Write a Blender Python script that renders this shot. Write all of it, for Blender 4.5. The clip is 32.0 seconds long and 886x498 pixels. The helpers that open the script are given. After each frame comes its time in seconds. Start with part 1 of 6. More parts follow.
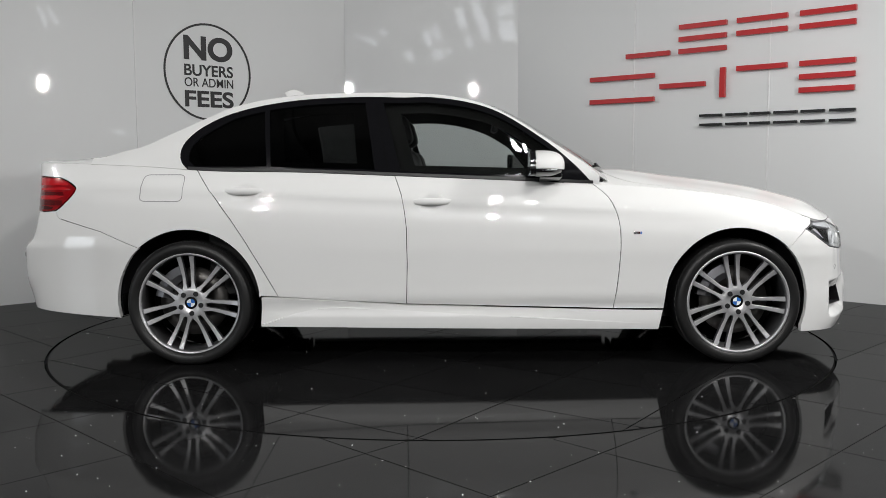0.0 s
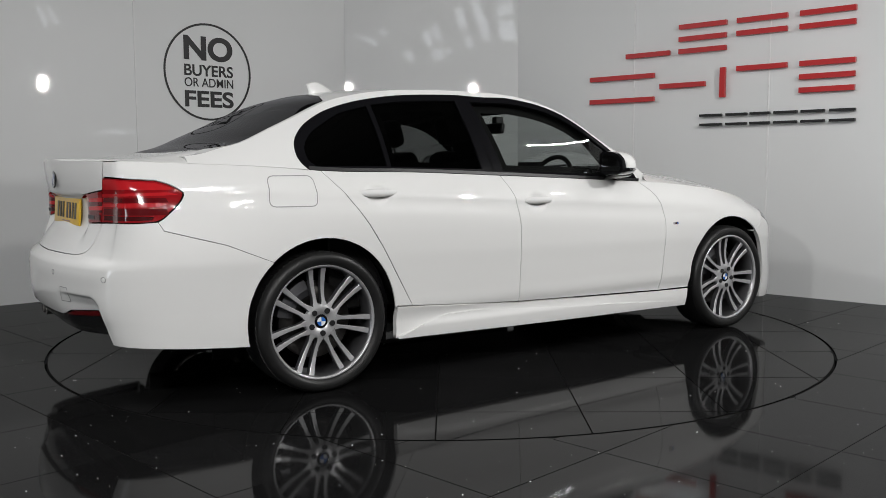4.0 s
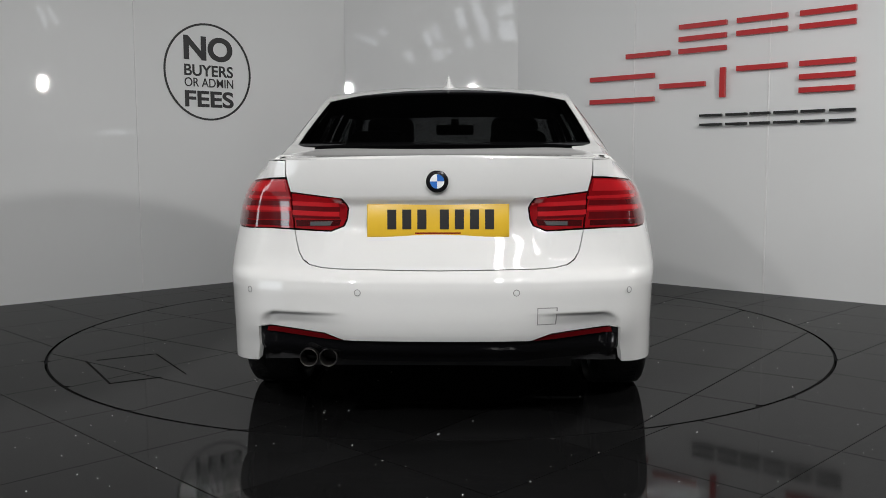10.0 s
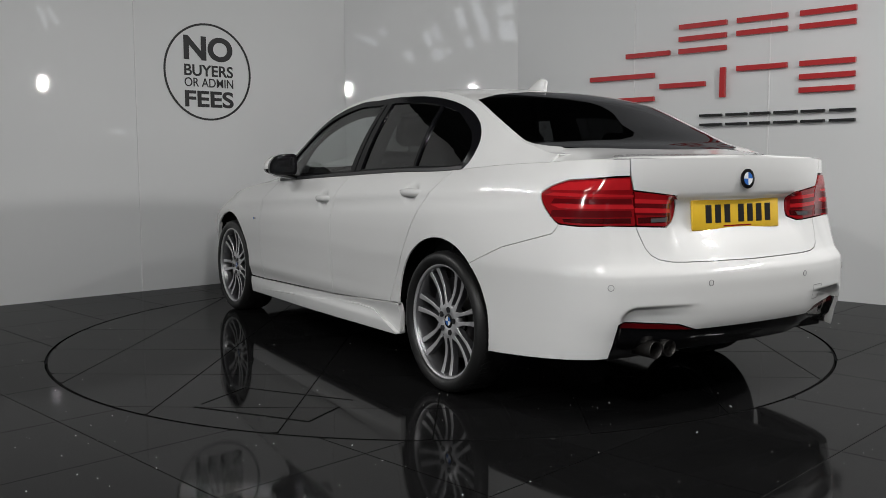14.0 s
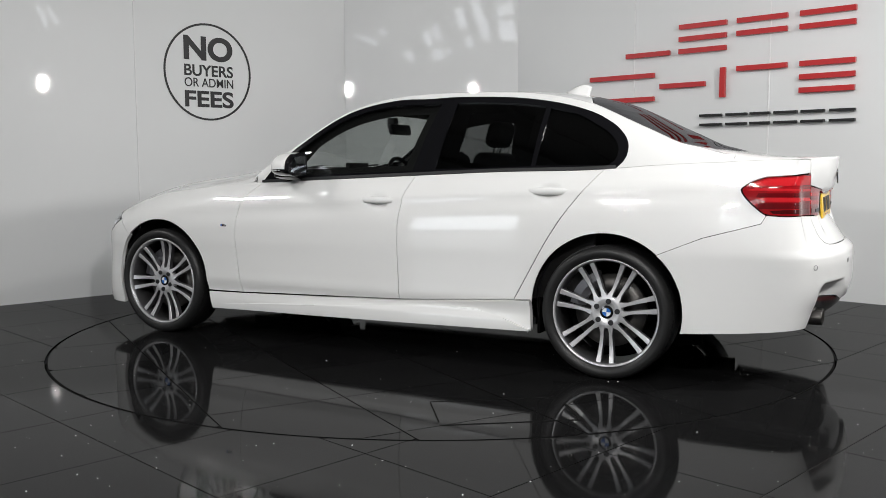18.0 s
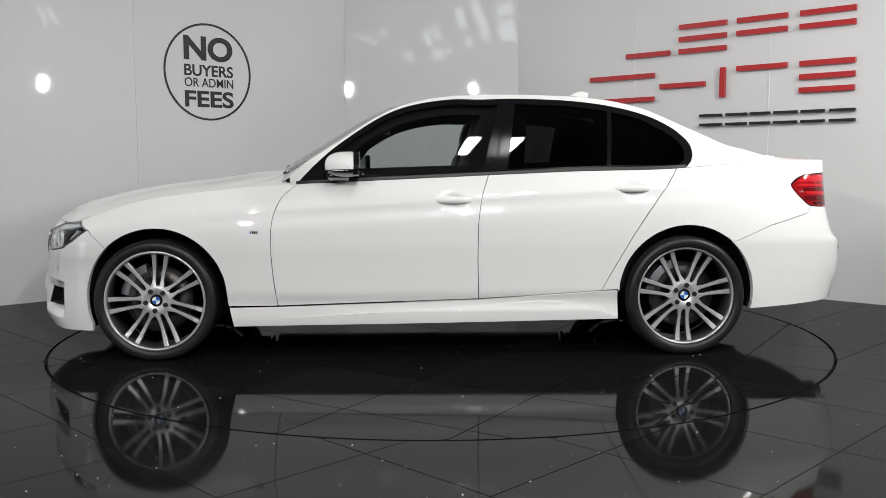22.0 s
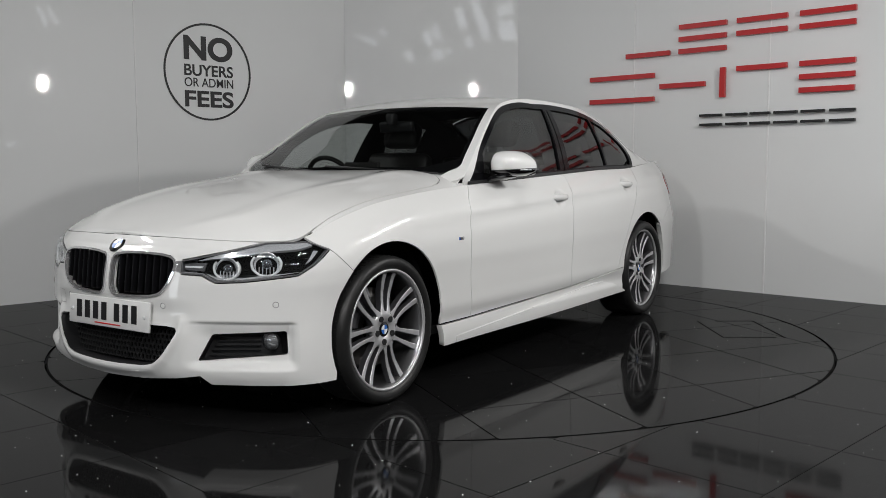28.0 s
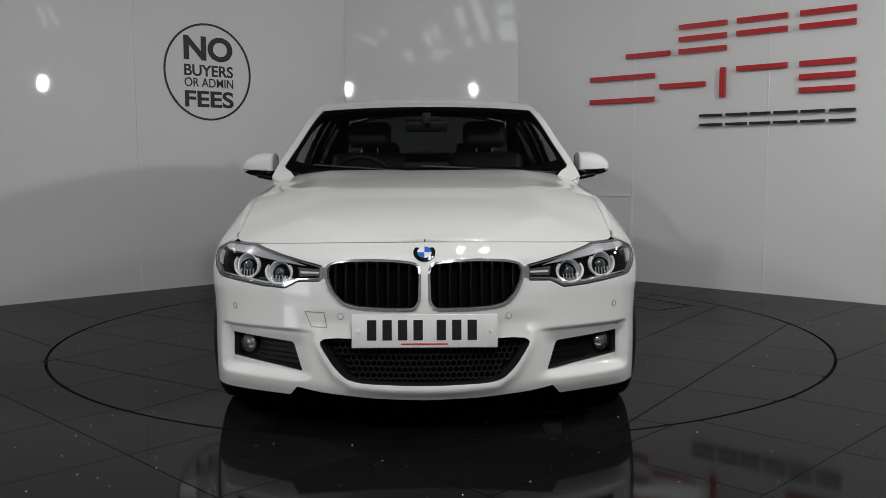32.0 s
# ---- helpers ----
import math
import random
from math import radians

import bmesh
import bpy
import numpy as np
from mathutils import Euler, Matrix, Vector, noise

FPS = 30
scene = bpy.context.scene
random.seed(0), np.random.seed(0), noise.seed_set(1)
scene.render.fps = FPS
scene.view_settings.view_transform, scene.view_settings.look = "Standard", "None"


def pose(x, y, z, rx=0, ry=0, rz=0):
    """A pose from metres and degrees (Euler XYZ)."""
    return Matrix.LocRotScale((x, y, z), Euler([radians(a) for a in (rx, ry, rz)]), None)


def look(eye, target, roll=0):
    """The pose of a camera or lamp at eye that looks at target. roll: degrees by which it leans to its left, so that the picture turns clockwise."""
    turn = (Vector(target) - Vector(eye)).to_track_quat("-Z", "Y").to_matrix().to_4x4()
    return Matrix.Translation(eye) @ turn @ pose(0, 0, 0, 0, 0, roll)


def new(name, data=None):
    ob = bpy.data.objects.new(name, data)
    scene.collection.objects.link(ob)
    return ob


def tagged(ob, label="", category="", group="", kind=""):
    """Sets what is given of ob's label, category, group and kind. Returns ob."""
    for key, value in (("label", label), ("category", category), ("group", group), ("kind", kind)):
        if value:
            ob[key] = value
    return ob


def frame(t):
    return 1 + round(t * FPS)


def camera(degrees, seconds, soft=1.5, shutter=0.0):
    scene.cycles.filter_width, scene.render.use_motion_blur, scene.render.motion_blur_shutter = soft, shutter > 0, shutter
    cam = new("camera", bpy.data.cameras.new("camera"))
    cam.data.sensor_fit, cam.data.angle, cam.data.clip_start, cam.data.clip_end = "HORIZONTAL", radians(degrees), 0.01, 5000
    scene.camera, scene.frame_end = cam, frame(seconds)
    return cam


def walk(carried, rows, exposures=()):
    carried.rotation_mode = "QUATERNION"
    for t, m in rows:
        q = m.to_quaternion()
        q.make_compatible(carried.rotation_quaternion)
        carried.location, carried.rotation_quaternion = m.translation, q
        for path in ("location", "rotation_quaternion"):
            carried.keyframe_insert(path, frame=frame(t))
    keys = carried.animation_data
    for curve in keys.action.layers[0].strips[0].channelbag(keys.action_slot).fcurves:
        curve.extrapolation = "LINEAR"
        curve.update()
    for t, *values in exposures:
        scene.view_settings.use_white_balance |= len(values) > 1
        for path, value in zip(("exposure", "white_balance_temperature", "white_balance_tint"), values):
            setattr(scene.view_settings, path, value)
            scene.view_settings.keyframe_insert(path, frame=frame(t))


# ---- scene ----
# ---- camera ----
cam = camera(52.26, 32.0, soft=0.75)
EYE = (0.0, -5.5305, 1.023)
AIM = (0.0144, 0.0, 0.5082)
walk(cam, [(0.0, look(EYE, AIM, -0.22)), (32.0, look(EYE, AIM, -0.22))], [(0.0, -0.05), (1.0, -0.15), (2.0, -0.16), (3.0, -0.27), (6.0, -0.22), (8.0, -0.46), (9.0, -0.5), (10.0, -0.27), (11.0, -0.24), (12.0, -0.27), (13.0, -0.44), (14.0, -0.42), (15.5, -0.17), (17.0, 0.17), (20.0, 0.16), (21.4, 0.13), (25.0, -0.17), (28.0, -0.32), (30.0, -0.4), (32.0, -0.64)])

# ---- world, lamps, exposure ----
scene.view_settings.exposure = 0.0
world = bpy.data.worlds.new("world")
scene.world = world
world.use_nodes = True
world.node_tree.nodes["Background"].inputs["Color"].default_value = (0.5, 0.52, 0.55, 1)
world.node_tree.nodes["Background"].inputs["Strength"].default_value = 0.03


def area(name, eye, target, sx, sy, power, colour=(1, 0.99, 0.98), shape="RECTANGLE"):
    lamp = bpy.data.lights.new(name, "AREA")
    lamp.shape, lamp.size, lamp.size_y = shape, sx, sy
    lamp.energy, lamp.color = power, colour
    ob = new(name, lamp)
    ob.matrix_world = look(eye, target)
    return ob


CEIL = 5.2
LAMP_Z = 4.9
# strip lamps: x, y, turn, length, power
STRIPS = [(-6.0, 0.0, 90, 2.4, 255), (6.0, 0.0, 90, 2.4, 188), (0.75, -4.3, 90, 1.4, 45), (1.2, -4.3, 90, 1.4, 45), (-2.8, -6.0, 0, 1.5, 45), (2.8, -6.0, 0, 1.5, 45)]
for sx, sy, turn, length, power in STRIPS:
    ob = area("strip_light", (sx, sy, LAMP_Z - 0.06), (sx, sy, 0), length, 0.14, power)
    ob.matrix_world = Matrix.Translation((sx, sy, LAMP_Z - 0.06)) @ Matrix.Rotation(radians(turn), 4, "Z")
SPOTS = [(-1.77, -5.0, 2.43), (0.56, -5.0, 2.43), (2.96, -1.83, 2.205)]
for e in SPOTS:
    area("flood_light", e, (0, 0.6, 0.9), 0.10, 0.20, 54, shape="ELLIPSE")
# daylight through the open hall doorway
DOORWAY = (-8.47, -7.5, 1.22, 2.2, 2.36)
area("doorway_daylight", DOORWAY[:3], (0, 0, 0.9), DOORWAY[3], DOORWAY[4], 90, (0.88, 0.94, 1.0)).matrix_world = look(DOORWAY[:3], (0, DOORWAY[1], DOORWAY[2]))


# ---- materials ----
def material(name, base, rough=0.5, metal=0.0, coat=0.0, coat_rough=0.03, bump=0.0, scale=200.0, mottle=0.0, mottle_scale=3.0, rough_var=0.0, ior=1.5, emit=None, spec=0.5):
    m = bpy.data.materials.new(name)
    m.use_nodes = True
    nt = m.node_tree
    b = nt.nodes["Principled BSDF"]
    b.inputs["Base Color"].default_value = (*base, 1)
    b.inputs["Roughness"].default_value = rough
    b.inputs["Metallic"].default_value = metal
    b.inputs["Coat Weight"].default_value = coat
    b.inputs["Coat Roughness"].default_value = coat_rough
    b.inputs["IOR"].default_value = ior
    b.inputs["Specular IOR Level"].default_value = spec
    if emit:
        b.inputs["Emission Color"].default_value = (*emit[0], 1)
        b.inputs["Emission Strength"].default_value = emit[1]
    co = nt.nodes.new("ShaderNodeTexCoord")
    if bump:
        n = nt.nodes.new("ShaderNodeTexNoise")
        n.inputs["Scale"].default_value = scale
        n.inputs["Detail"].default_value = 4
        bp = nt.nodes.new("ShaderNodeBump")
        bp.inputs["Strength"].default_value = bump
        bp.inputs["Distance"].default_value = 0.002
        nt.links.new(co.outputs["Object"], n.inputs["Vector"])
        nt.links.new(n.outputs["Fac"], bp.inputs["Height"])
        nt.links.new(bp.outputs["Normal"], b.inputs["Normal"])
    if mottle or rough_var:
        n2 = nt.nodes.new("ShaderNodeTexNoise")
        n2.inputs["Scale"].default_value = mottle_scale
        n2.inputs["Detail"].default_value = 6
        nt.links.new(co.outputs["Object"], n2.inputs["Vector"])
        if mottle:
            mix = nt.nodes.new("ShaderNodeMix")
            mix.data_type = "RGBA"
            mix.inputs["A"].default_value = (*[c * (1 - mottle) for c in base], 1)
            mix.inputs["B"].default_value = (*[min(1, c * (1 + mottle)) for c in base], 1)
            nt.links.new(n2.outputs["Fac"], mix.inputs["Factor"])
            nt.links.new(mix.outputs["Result"], b.inputs["Base Color"])
        if rough_var:
            mr = nt.nodes.new("ShaderNodeMapRange")
            mr.inputs["From Min"].default_value, mr.inputs["From Max"].default_value = 0.3, 0.7
            mr.inputs["To Min"].default_value, mr.inputs["To Max"].default_value = max(0.01, rough - rough_var), rough + rough_var
            nt.links.new(n2.outputs["Fac"], mr.inputs["Value"])
            nt.links.new(mr.outputs["Result"], b.inputs["Roughness"])
    return m


def glass(name, tint, gloss=(1, 1, 1), ior=1.52):
    m = bpy.data.materials.new(name)
    m.use_nodes = True
    nt = m.node_tree
    nt.nodes.clear()
    out = nt.nodes.new("ShaderNodeOutputMaterial")
    mix = nt.nodes.new("ShaderNodeMixShader")
    tr = nt.nodes.new("ShaderNodeBsdfTransparent")
    gl = nt.nodes.new("ShaderNodeBsdfGlossy")
    face = nt.nodes.new("ShaderNodeLayerWeight")
    face.inputs["Blend"].default_value = 0.5
    power = nt.nodes.new("ShaderNodeMath")
    power.operation = "POWER"
    power.inputs[1].default_value = 5.0
    fr = nt.nodes.new("ShaderNodeMapRange")
    fr.inputs["To Min"].default_value, fr.inputs["To Max"].default_value = 1.6 * ((ior - 1) / (ior + 1)) ** 2, 0.9
    nt.links.new(face.outputs["Facing"], power.inputs[0])
    nt.links.new(power.outputs["Value"], fr.inputs["Value"])
    tr.inputs["Color"].default_value = (*tint, 1)
    gl.inputs["Color"].default_value = (*gloss, 1)
    gl.inputs["Roughness"].default_value = 0.01
    nt.links.new(fr.outputs["Result"], mix.inputs["Fac"])
    nt.links.new(tr.outputs["BSDF"], mix.inputs[1])
    nt.links.new(gl.outputs["BSDF"], mix.inputs[2])
    nt.links.new(mix.outputs["Shader"], out.inputs["Surface"])
    return m


def tile_material(name, base):
    """Dark porcelain with a dusty polish: cloudy tone, weak but clear mirror gloss."""
    m = material(name, base, 0.6, mottle=0.35, mottle_scale=4)
    nt = m.node_tree
    b = nt.nodes["Principled BSDF"]
    b.inputs["Specular IOR Level"].default_value = 0.0
    info = nt.nodes.new("ShaderNodeObjectInfo")
    src = b.inputs["Base Color"].links[0].from_socket
    hsv = nt.nodes.new("ShaderNodeHueSaturation")
    mr = nt.nodes.new("ShaderNodeMapRange")
    mr.inputs["To Min"].default_value, mr.inputs["To Max"].default_value = 0.8, 1.2
    nt.links.new(info.outputs["Random"], mr.inputs["Value"])
    nt.links.new(mr.outputs["Result"], hsv.inputs["Value"])
    nt.links.new(src, hsv.inputs["Color"])
    nt.links.new(hsv.outputs["Color"], b.inputs["Base Color"])
    gloss = nt.nodes.new("ShaderNodeBsdfGlossy")
    co = nt.nodes.new("ShaderNodeTexCoord")
    smear = nt.nodes.new("ShaderNodeTexNoise")
    smear.inputs["Scale"].default_value, smear.inputs["Detail"].default_value = 2.5, 8
    rr = nt.nodes.new("ShaderNodeMapRange")
    rr.inputs["From Min"].default_value, rr.inputs["From Max"].default_value = 0.3, 0.7
    rr.inputs["To Min"].default_value, rr.inputs["To Max"].default_value = 0.035, 0.075
    nt.links.new(co.outputs["Object"], smear.inputs["Vector"])
    nt.links.new(smear.outputs["Fac"], rr.inputs["Value"])
    nt.links.new(rr.outputs["Result"], gloss.inputs["Roughness"])
    fr = nt.nodes.new("ShaderNodeFresnel")
    fr.inputs["IOR"].default_value = 1.5
    weak = nt.nodes.new("ShaderNodeMath")
    weak.operation = "MULTIPLY"
    weak.inputs[1].default_value = 0.50
    mix = nt.nodes.new("ShaderNodeMixShader")
    nt.links.new(fr.outputs["Fac"], weak.inputs[0])
    nt.links.new(weak.outputs["Value"], mix.inputs["Fac"])
    nt.links.new(b.outputs["BSDF"], mix.inputs[1])
    nt.links.new(gloss.outputs["BSDF"], mix.inputs[2])
    nt.links.new(mix.outputs["Shader"], nt.nodes["Material Output"].inputs["Surface"])
    return m


PAINT = material("white_paint", (0.71, 0.71, 0.70), 0.35, spec=0.08, coat=1.0, coat_rough=0.02, mottle=0.015, mottle_scale=1.5)
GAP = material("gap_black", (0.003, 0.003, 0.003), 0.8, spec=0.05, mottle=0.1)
BLACK_GLOSS = material("gloss_black", (0.006, 0.006, 0.007), 0.12, coat=0.6, mottle=0.1, mottle_scale=20)
BLACK_TRIM = material("satin_black_trim", (0.006, 0.006, 0.007), 0.12, spec=0.12, mottle=0.1, mottle_scale=20)
BLACK_PLASTIC = material("black_plastic", (0.012, 0.012, 0.013), 0.45, bump=0.15, scale=600, mottle=0.15, mottle_scale=20)
RUBBER = material("tyre_rubber", (0.013, 0.013, 0.013), 0.42, spec=0.35, bump=0.2, scale=250, mottle=0.3, mottle_scale=15)
ALLOY_FACE = material("machined_alloy", (0.58, 0.58, 0.59), 0.36, metal=0.6, bump=0.06, scale=500, mottle=0.05, mottle_scale=30)
ALLOY_DARK = material("grey_alloy", (0.16, 0.16, 0.17), 0.35, metal=0.8, bump=0.05, scale=400, mottle=0.1, mottle_scale=20)
BARREL = material("wheel_barrel", (0.34, 0.34, 0.35), 0.28, metal=0.9, bump=0.05, scale=400, mottle=0.1, mottle_scale=20)
STEEL = material("brake_steel", (0.11, 0.105, 0.10), 0.45, metal=1.0, bump=0.1, scale=300, mottle=0.2, mottle_scale=25)
CHROME = material("chrome", (0.88, 0.88, 0.89), 0.08, metal=0.82, mottle=0.03, mottle_scale=40)
TAIL_RED = material("red_lens", (0.24, 0.005, 0.008), 0.10, coat=1.0, mottle=0.15, mottle_scale=30)
TAIL_DARK = material("dark_red_lens", (0.055, 0.002, 0.003), 0.10, coat=1.0, mottle=0.15, mottle_scale=30)
CLEAR = glass("clear_glass", (0.76, 0.79, 0.78))
MIRROR = material("mirror_glass", (0.55, 0.56, 0.58), 0.02, metal=1.0, mottle=0.02, mottle_scale=30)
SCREEN = glass("screen_glass", (0.60, 0.62, 0.61))
PRIVACY = glass("privacy_glass", (0.15, 0.155, 0.155))
REAR_TINT = glass("rear_screen_glass", (0.065, 0.067, 0.07), (0.45, 0.45, 0.47), 1.3)
LENS = glass("lamp_lens", (0.93, 0.94, 0.95))
LEATHER = material("black_leather", (0.011, 0.0105, 0.0105), 0.5, spec=0.25, bump=0.3, scale=300, mottle=0.2, mottle_scale=12)
LINING = material("dark_lining", (0.007, 0.0068, 0.0066), 0.9, spec=0.15, bump=0.2, scale=500, mottle=0.1, mottle_scale=10)
WALL = material("wall_panel", (0.77, 0.78, 0.78), 0.42, coat=0.6, coat_rough=0.03, bump=0.02, scale=2.2, mottle=0.03, mottle_scale=1.2)
SEAM = material("panel_joint", (0.80, 0.80, 0.80), 0.3, mottle=0.1, mottle_scale=20)
CEILING = material("ceiling_sheet", (0.07, 0.07, 0.07), 0.7, bump=0.2, scale=8, mottle=0.15, mottle_scale=2)
TILE = tile_material("floor_tile", (0.008, 0.008, 0.0082))
GROUT = material("pale_grout", (0.035, 0.035, 0.034), 0.8, bump=0.3, scale=300, mottle=0.35, mottle_scale=9)
DARK_GROUT = material("dark_grout", (0.004, 0.004, 0.004), 0.9, spec=0.1, bump=0.3, scale=300, mottle=0.3, mottle_scale=9)
RED = material("red_sign", (0.50, 0.020, 0.022), 0.35, coat=0.3, mottle=0.06, mottle_scale=5)
BLACK_SIGN = material("black_sign", (0.010, 0.010, 0.011), 0.4, mottle=0.1, mottle_scale=8)
YELLOW = material("yellow_plate", (0.75, 0.47, 0.03), 0.35, coat=0.4, mottle=0.04, mottle_scale=20)
WHITE_PLATE = material("white_plate", (0.72, 0.72, 0.71), 0.35, coat=0.4, mottle=0.04, mottle_scale=20)
BLUE = material("blue_enamel", (0.03, 0.14, 0.48), 0.2, coat=0.8, mottle=0.03)
WHITE = material("white_enamel", (0.78, 0.79, 0.80), 0.2, coat=0.8, mottle=0.03)


# ---- mesh helpers ----
def part(name, bm, mat, parent, label="", smooth=True):
    me = bpy.data.meshes.new(name)
    if smooth:
        for f in bm.faces:
            f.smooth = True
    bm.to_mesh(me)
    bm.free()
    me.materials.append(mat)
    ob = new(name, me)
    if parent:
        ob.parent = parent
    if label:
        ob["label"] = label
    return ob


def thing(name, label, category, group="", kind=""):
    return tagged(new(name), label, category, group, kind)


def box(sx, sy, sz, m=None, bevel=0.0, bm=None, seg=2):
    b = bmesh.new()
    bmesh.ops.create_cube(b, size=1.0)
    bmesh.ops.scale(b, vec=(sx, sy, sz), verts=b.verts)
    if bevel:
        bmesh.ops.bevel(b, geom=b.edges[:], offset=bevel, segments=seg, affect="EDGES", profile=0.5)
    if m is not None:
        bmesh.ops.transform(b, matrix=m, verts=b.verts)
    if bm is None:
        return b
    me = bpy.data.meshes.new("tmp")
    b.to_mesh(me)
    b.free()
    bm.from_mesh(me)
    bpy.data.meshes.remove(me)
    return bm


def cyl(r, h, m=None, seg=32, r2=None, bevel=0.0, bm=None):
    b = bmesh.new()
    bmesh.ops.create_cone(b, cap_ends=True, segments=seg, radius1=r, radius2=r if r2 is None else r2, depth=h)
    if bevel:
        es = [e for e in b.edges if len(e.link_faces) == 2 and any(len(f.verts) > 4 for f in e.link_faces)]
        bmesh.ops.bevel(b, geom=es, offset=bevel, segments=2, affect="EDGES", profile=0.5)
    if m is not None:
        bmesh.ops.transform(b, matrix=m, verts=b.verts)
    if bm is None:
        return b
    me = bpy.data.meshes.new("tmp")
    b.to_mesh(me)
    b.free()
    bm.from_mesh(me)
    bpy.data.meshes.remove(me)
    return bm


def lathe(profile, seg=64, axis_y=True, closed=True):
    """Turns a profile of (radius, along) round the y axis."""
    bm = bmesh.new()
    rings = []
    for r, a in profile:
        rings.append([bm.verts.new((r * math.cos(2 * math.pi * k / seg), a, r * math.sin(2 * math.pi * k / seg))) for k in range(seg)])
    n = len(rings)
    for i in range(n if closed else n - 1):
        a, b = rings[i], rings[(i + 1) % n]
        for k in range(seg):
            bm.faces.new((a[k], a[(k + 1) % seg], b[(k + 1) % seg], b[k]))
    bmesh.ops.recalc_face_normals(bm, faces=bm.faces)
    return bm


def hermite(pts, n=240):
    """Dense samples of a smooth curve through (t, v) points."""
    t = np.array([q[0] for q in pts], float)
    v = np.array([q[1] for q in pts], float)
    m = np.gradient(v, t)
    d = np.diff(v) / np.diff(t)
    for i in range(1, len(t) - 1):
        if d[i - 1] * d[i] <= 0:
            m[i] = 0
    T = np.linspace(t[0], t[-1], n)
    k = np.clip(np.searchsorted(t, T) - 1, 0, len(t) - 2)
    h = t[k + 1] - t[k]
    u = (T - t[k]) / h
    V = (2 * u**3 - 3 * u**2 + 1) * v[k] + (u**3 - 2 * u**2 + u) * h * m[k] + (-2 * u**3 + 3 * u**2) * v[k + 1] + (u**3 - u**2) * h * m[k + 1]
    return lambda q: float(np.interp(q, T, V))


def cut(poly, i, val, above):
    out = []
    for a, b in zip(poly, poly[1:] + poly[:1]):
        ina, inb = (a[i] >= val) == above or a[i] == val, (b[i] >= val) == above or b[i] == val
        if ina:
            out.append(a)
        if ina != inb:
            k = (val - a[i]) / (b[i] - a[i])
            q = [a[0] + (b[0] - a[0]) * k, a[1] + (b[1] - a[1]) * k]
            q[i] = val
            out.append(tuple(q))
    return out


def rnd(poly, r, n=4):
    """Rounds the corners of an outline."""
    out = []
    N = len(poly)
    for k in range(N):
        p, a, b = Vector(poly[k]), Vector(poly[k - 1]), Vector(poly[(k + 1) % N])
        da, db = a - p, b - p
        ra, rb = min(r, da.length * 0.45), min(r, db.length * 0.45)
        p0, p1 = p + da.normalized() * ra, p + db.normalized() * rb
        for i in range(n + 1):
            t = i / n
            q = p0 * (1 - t) ** 2 + p * 2 * t * (1 - t) + p1 * t * t
            out.append((q.x, q.y))
    return out


def shrink(poly, d):
    """Moves an outline inwards by d."""
    A = sum(a[0] * b[1] - a[1] * b[0] for a, b in zip(poly, poly[1:] + poly[:1]))
    sg = 1 if A > 0 else -1
    out = []
    N = len(poly)
    for k in range(N):
        p, a, b = Vector(poly[k]), Vector(poly[k - 1]), Vector(poly[(k + 1) % N])
        e1, e2 = (p - a), (b - p)
        if e1.length < 1e-6 or e2.length < 1e-6:
            continue
        e1.normalize(), e2.normalize()
        n1, n2 = Vector((-e1.y, e1.x)) * sg, Vector((-e2.y, e2.x)) * sg
        m = n1 + n2
        if m.length < 0.3:
            continue
        m = m / max(m.length_squared / 2, 0.5)
        out.append((p.x + m.x * d, p.y + m.y * d))
    return out


def with_hole(poly, *holes):
    """An outline, or one with holes already, with more holes."""
    return (poly if isinstance(poly[0], list) else [poly]) + [list(h) for h in holes]


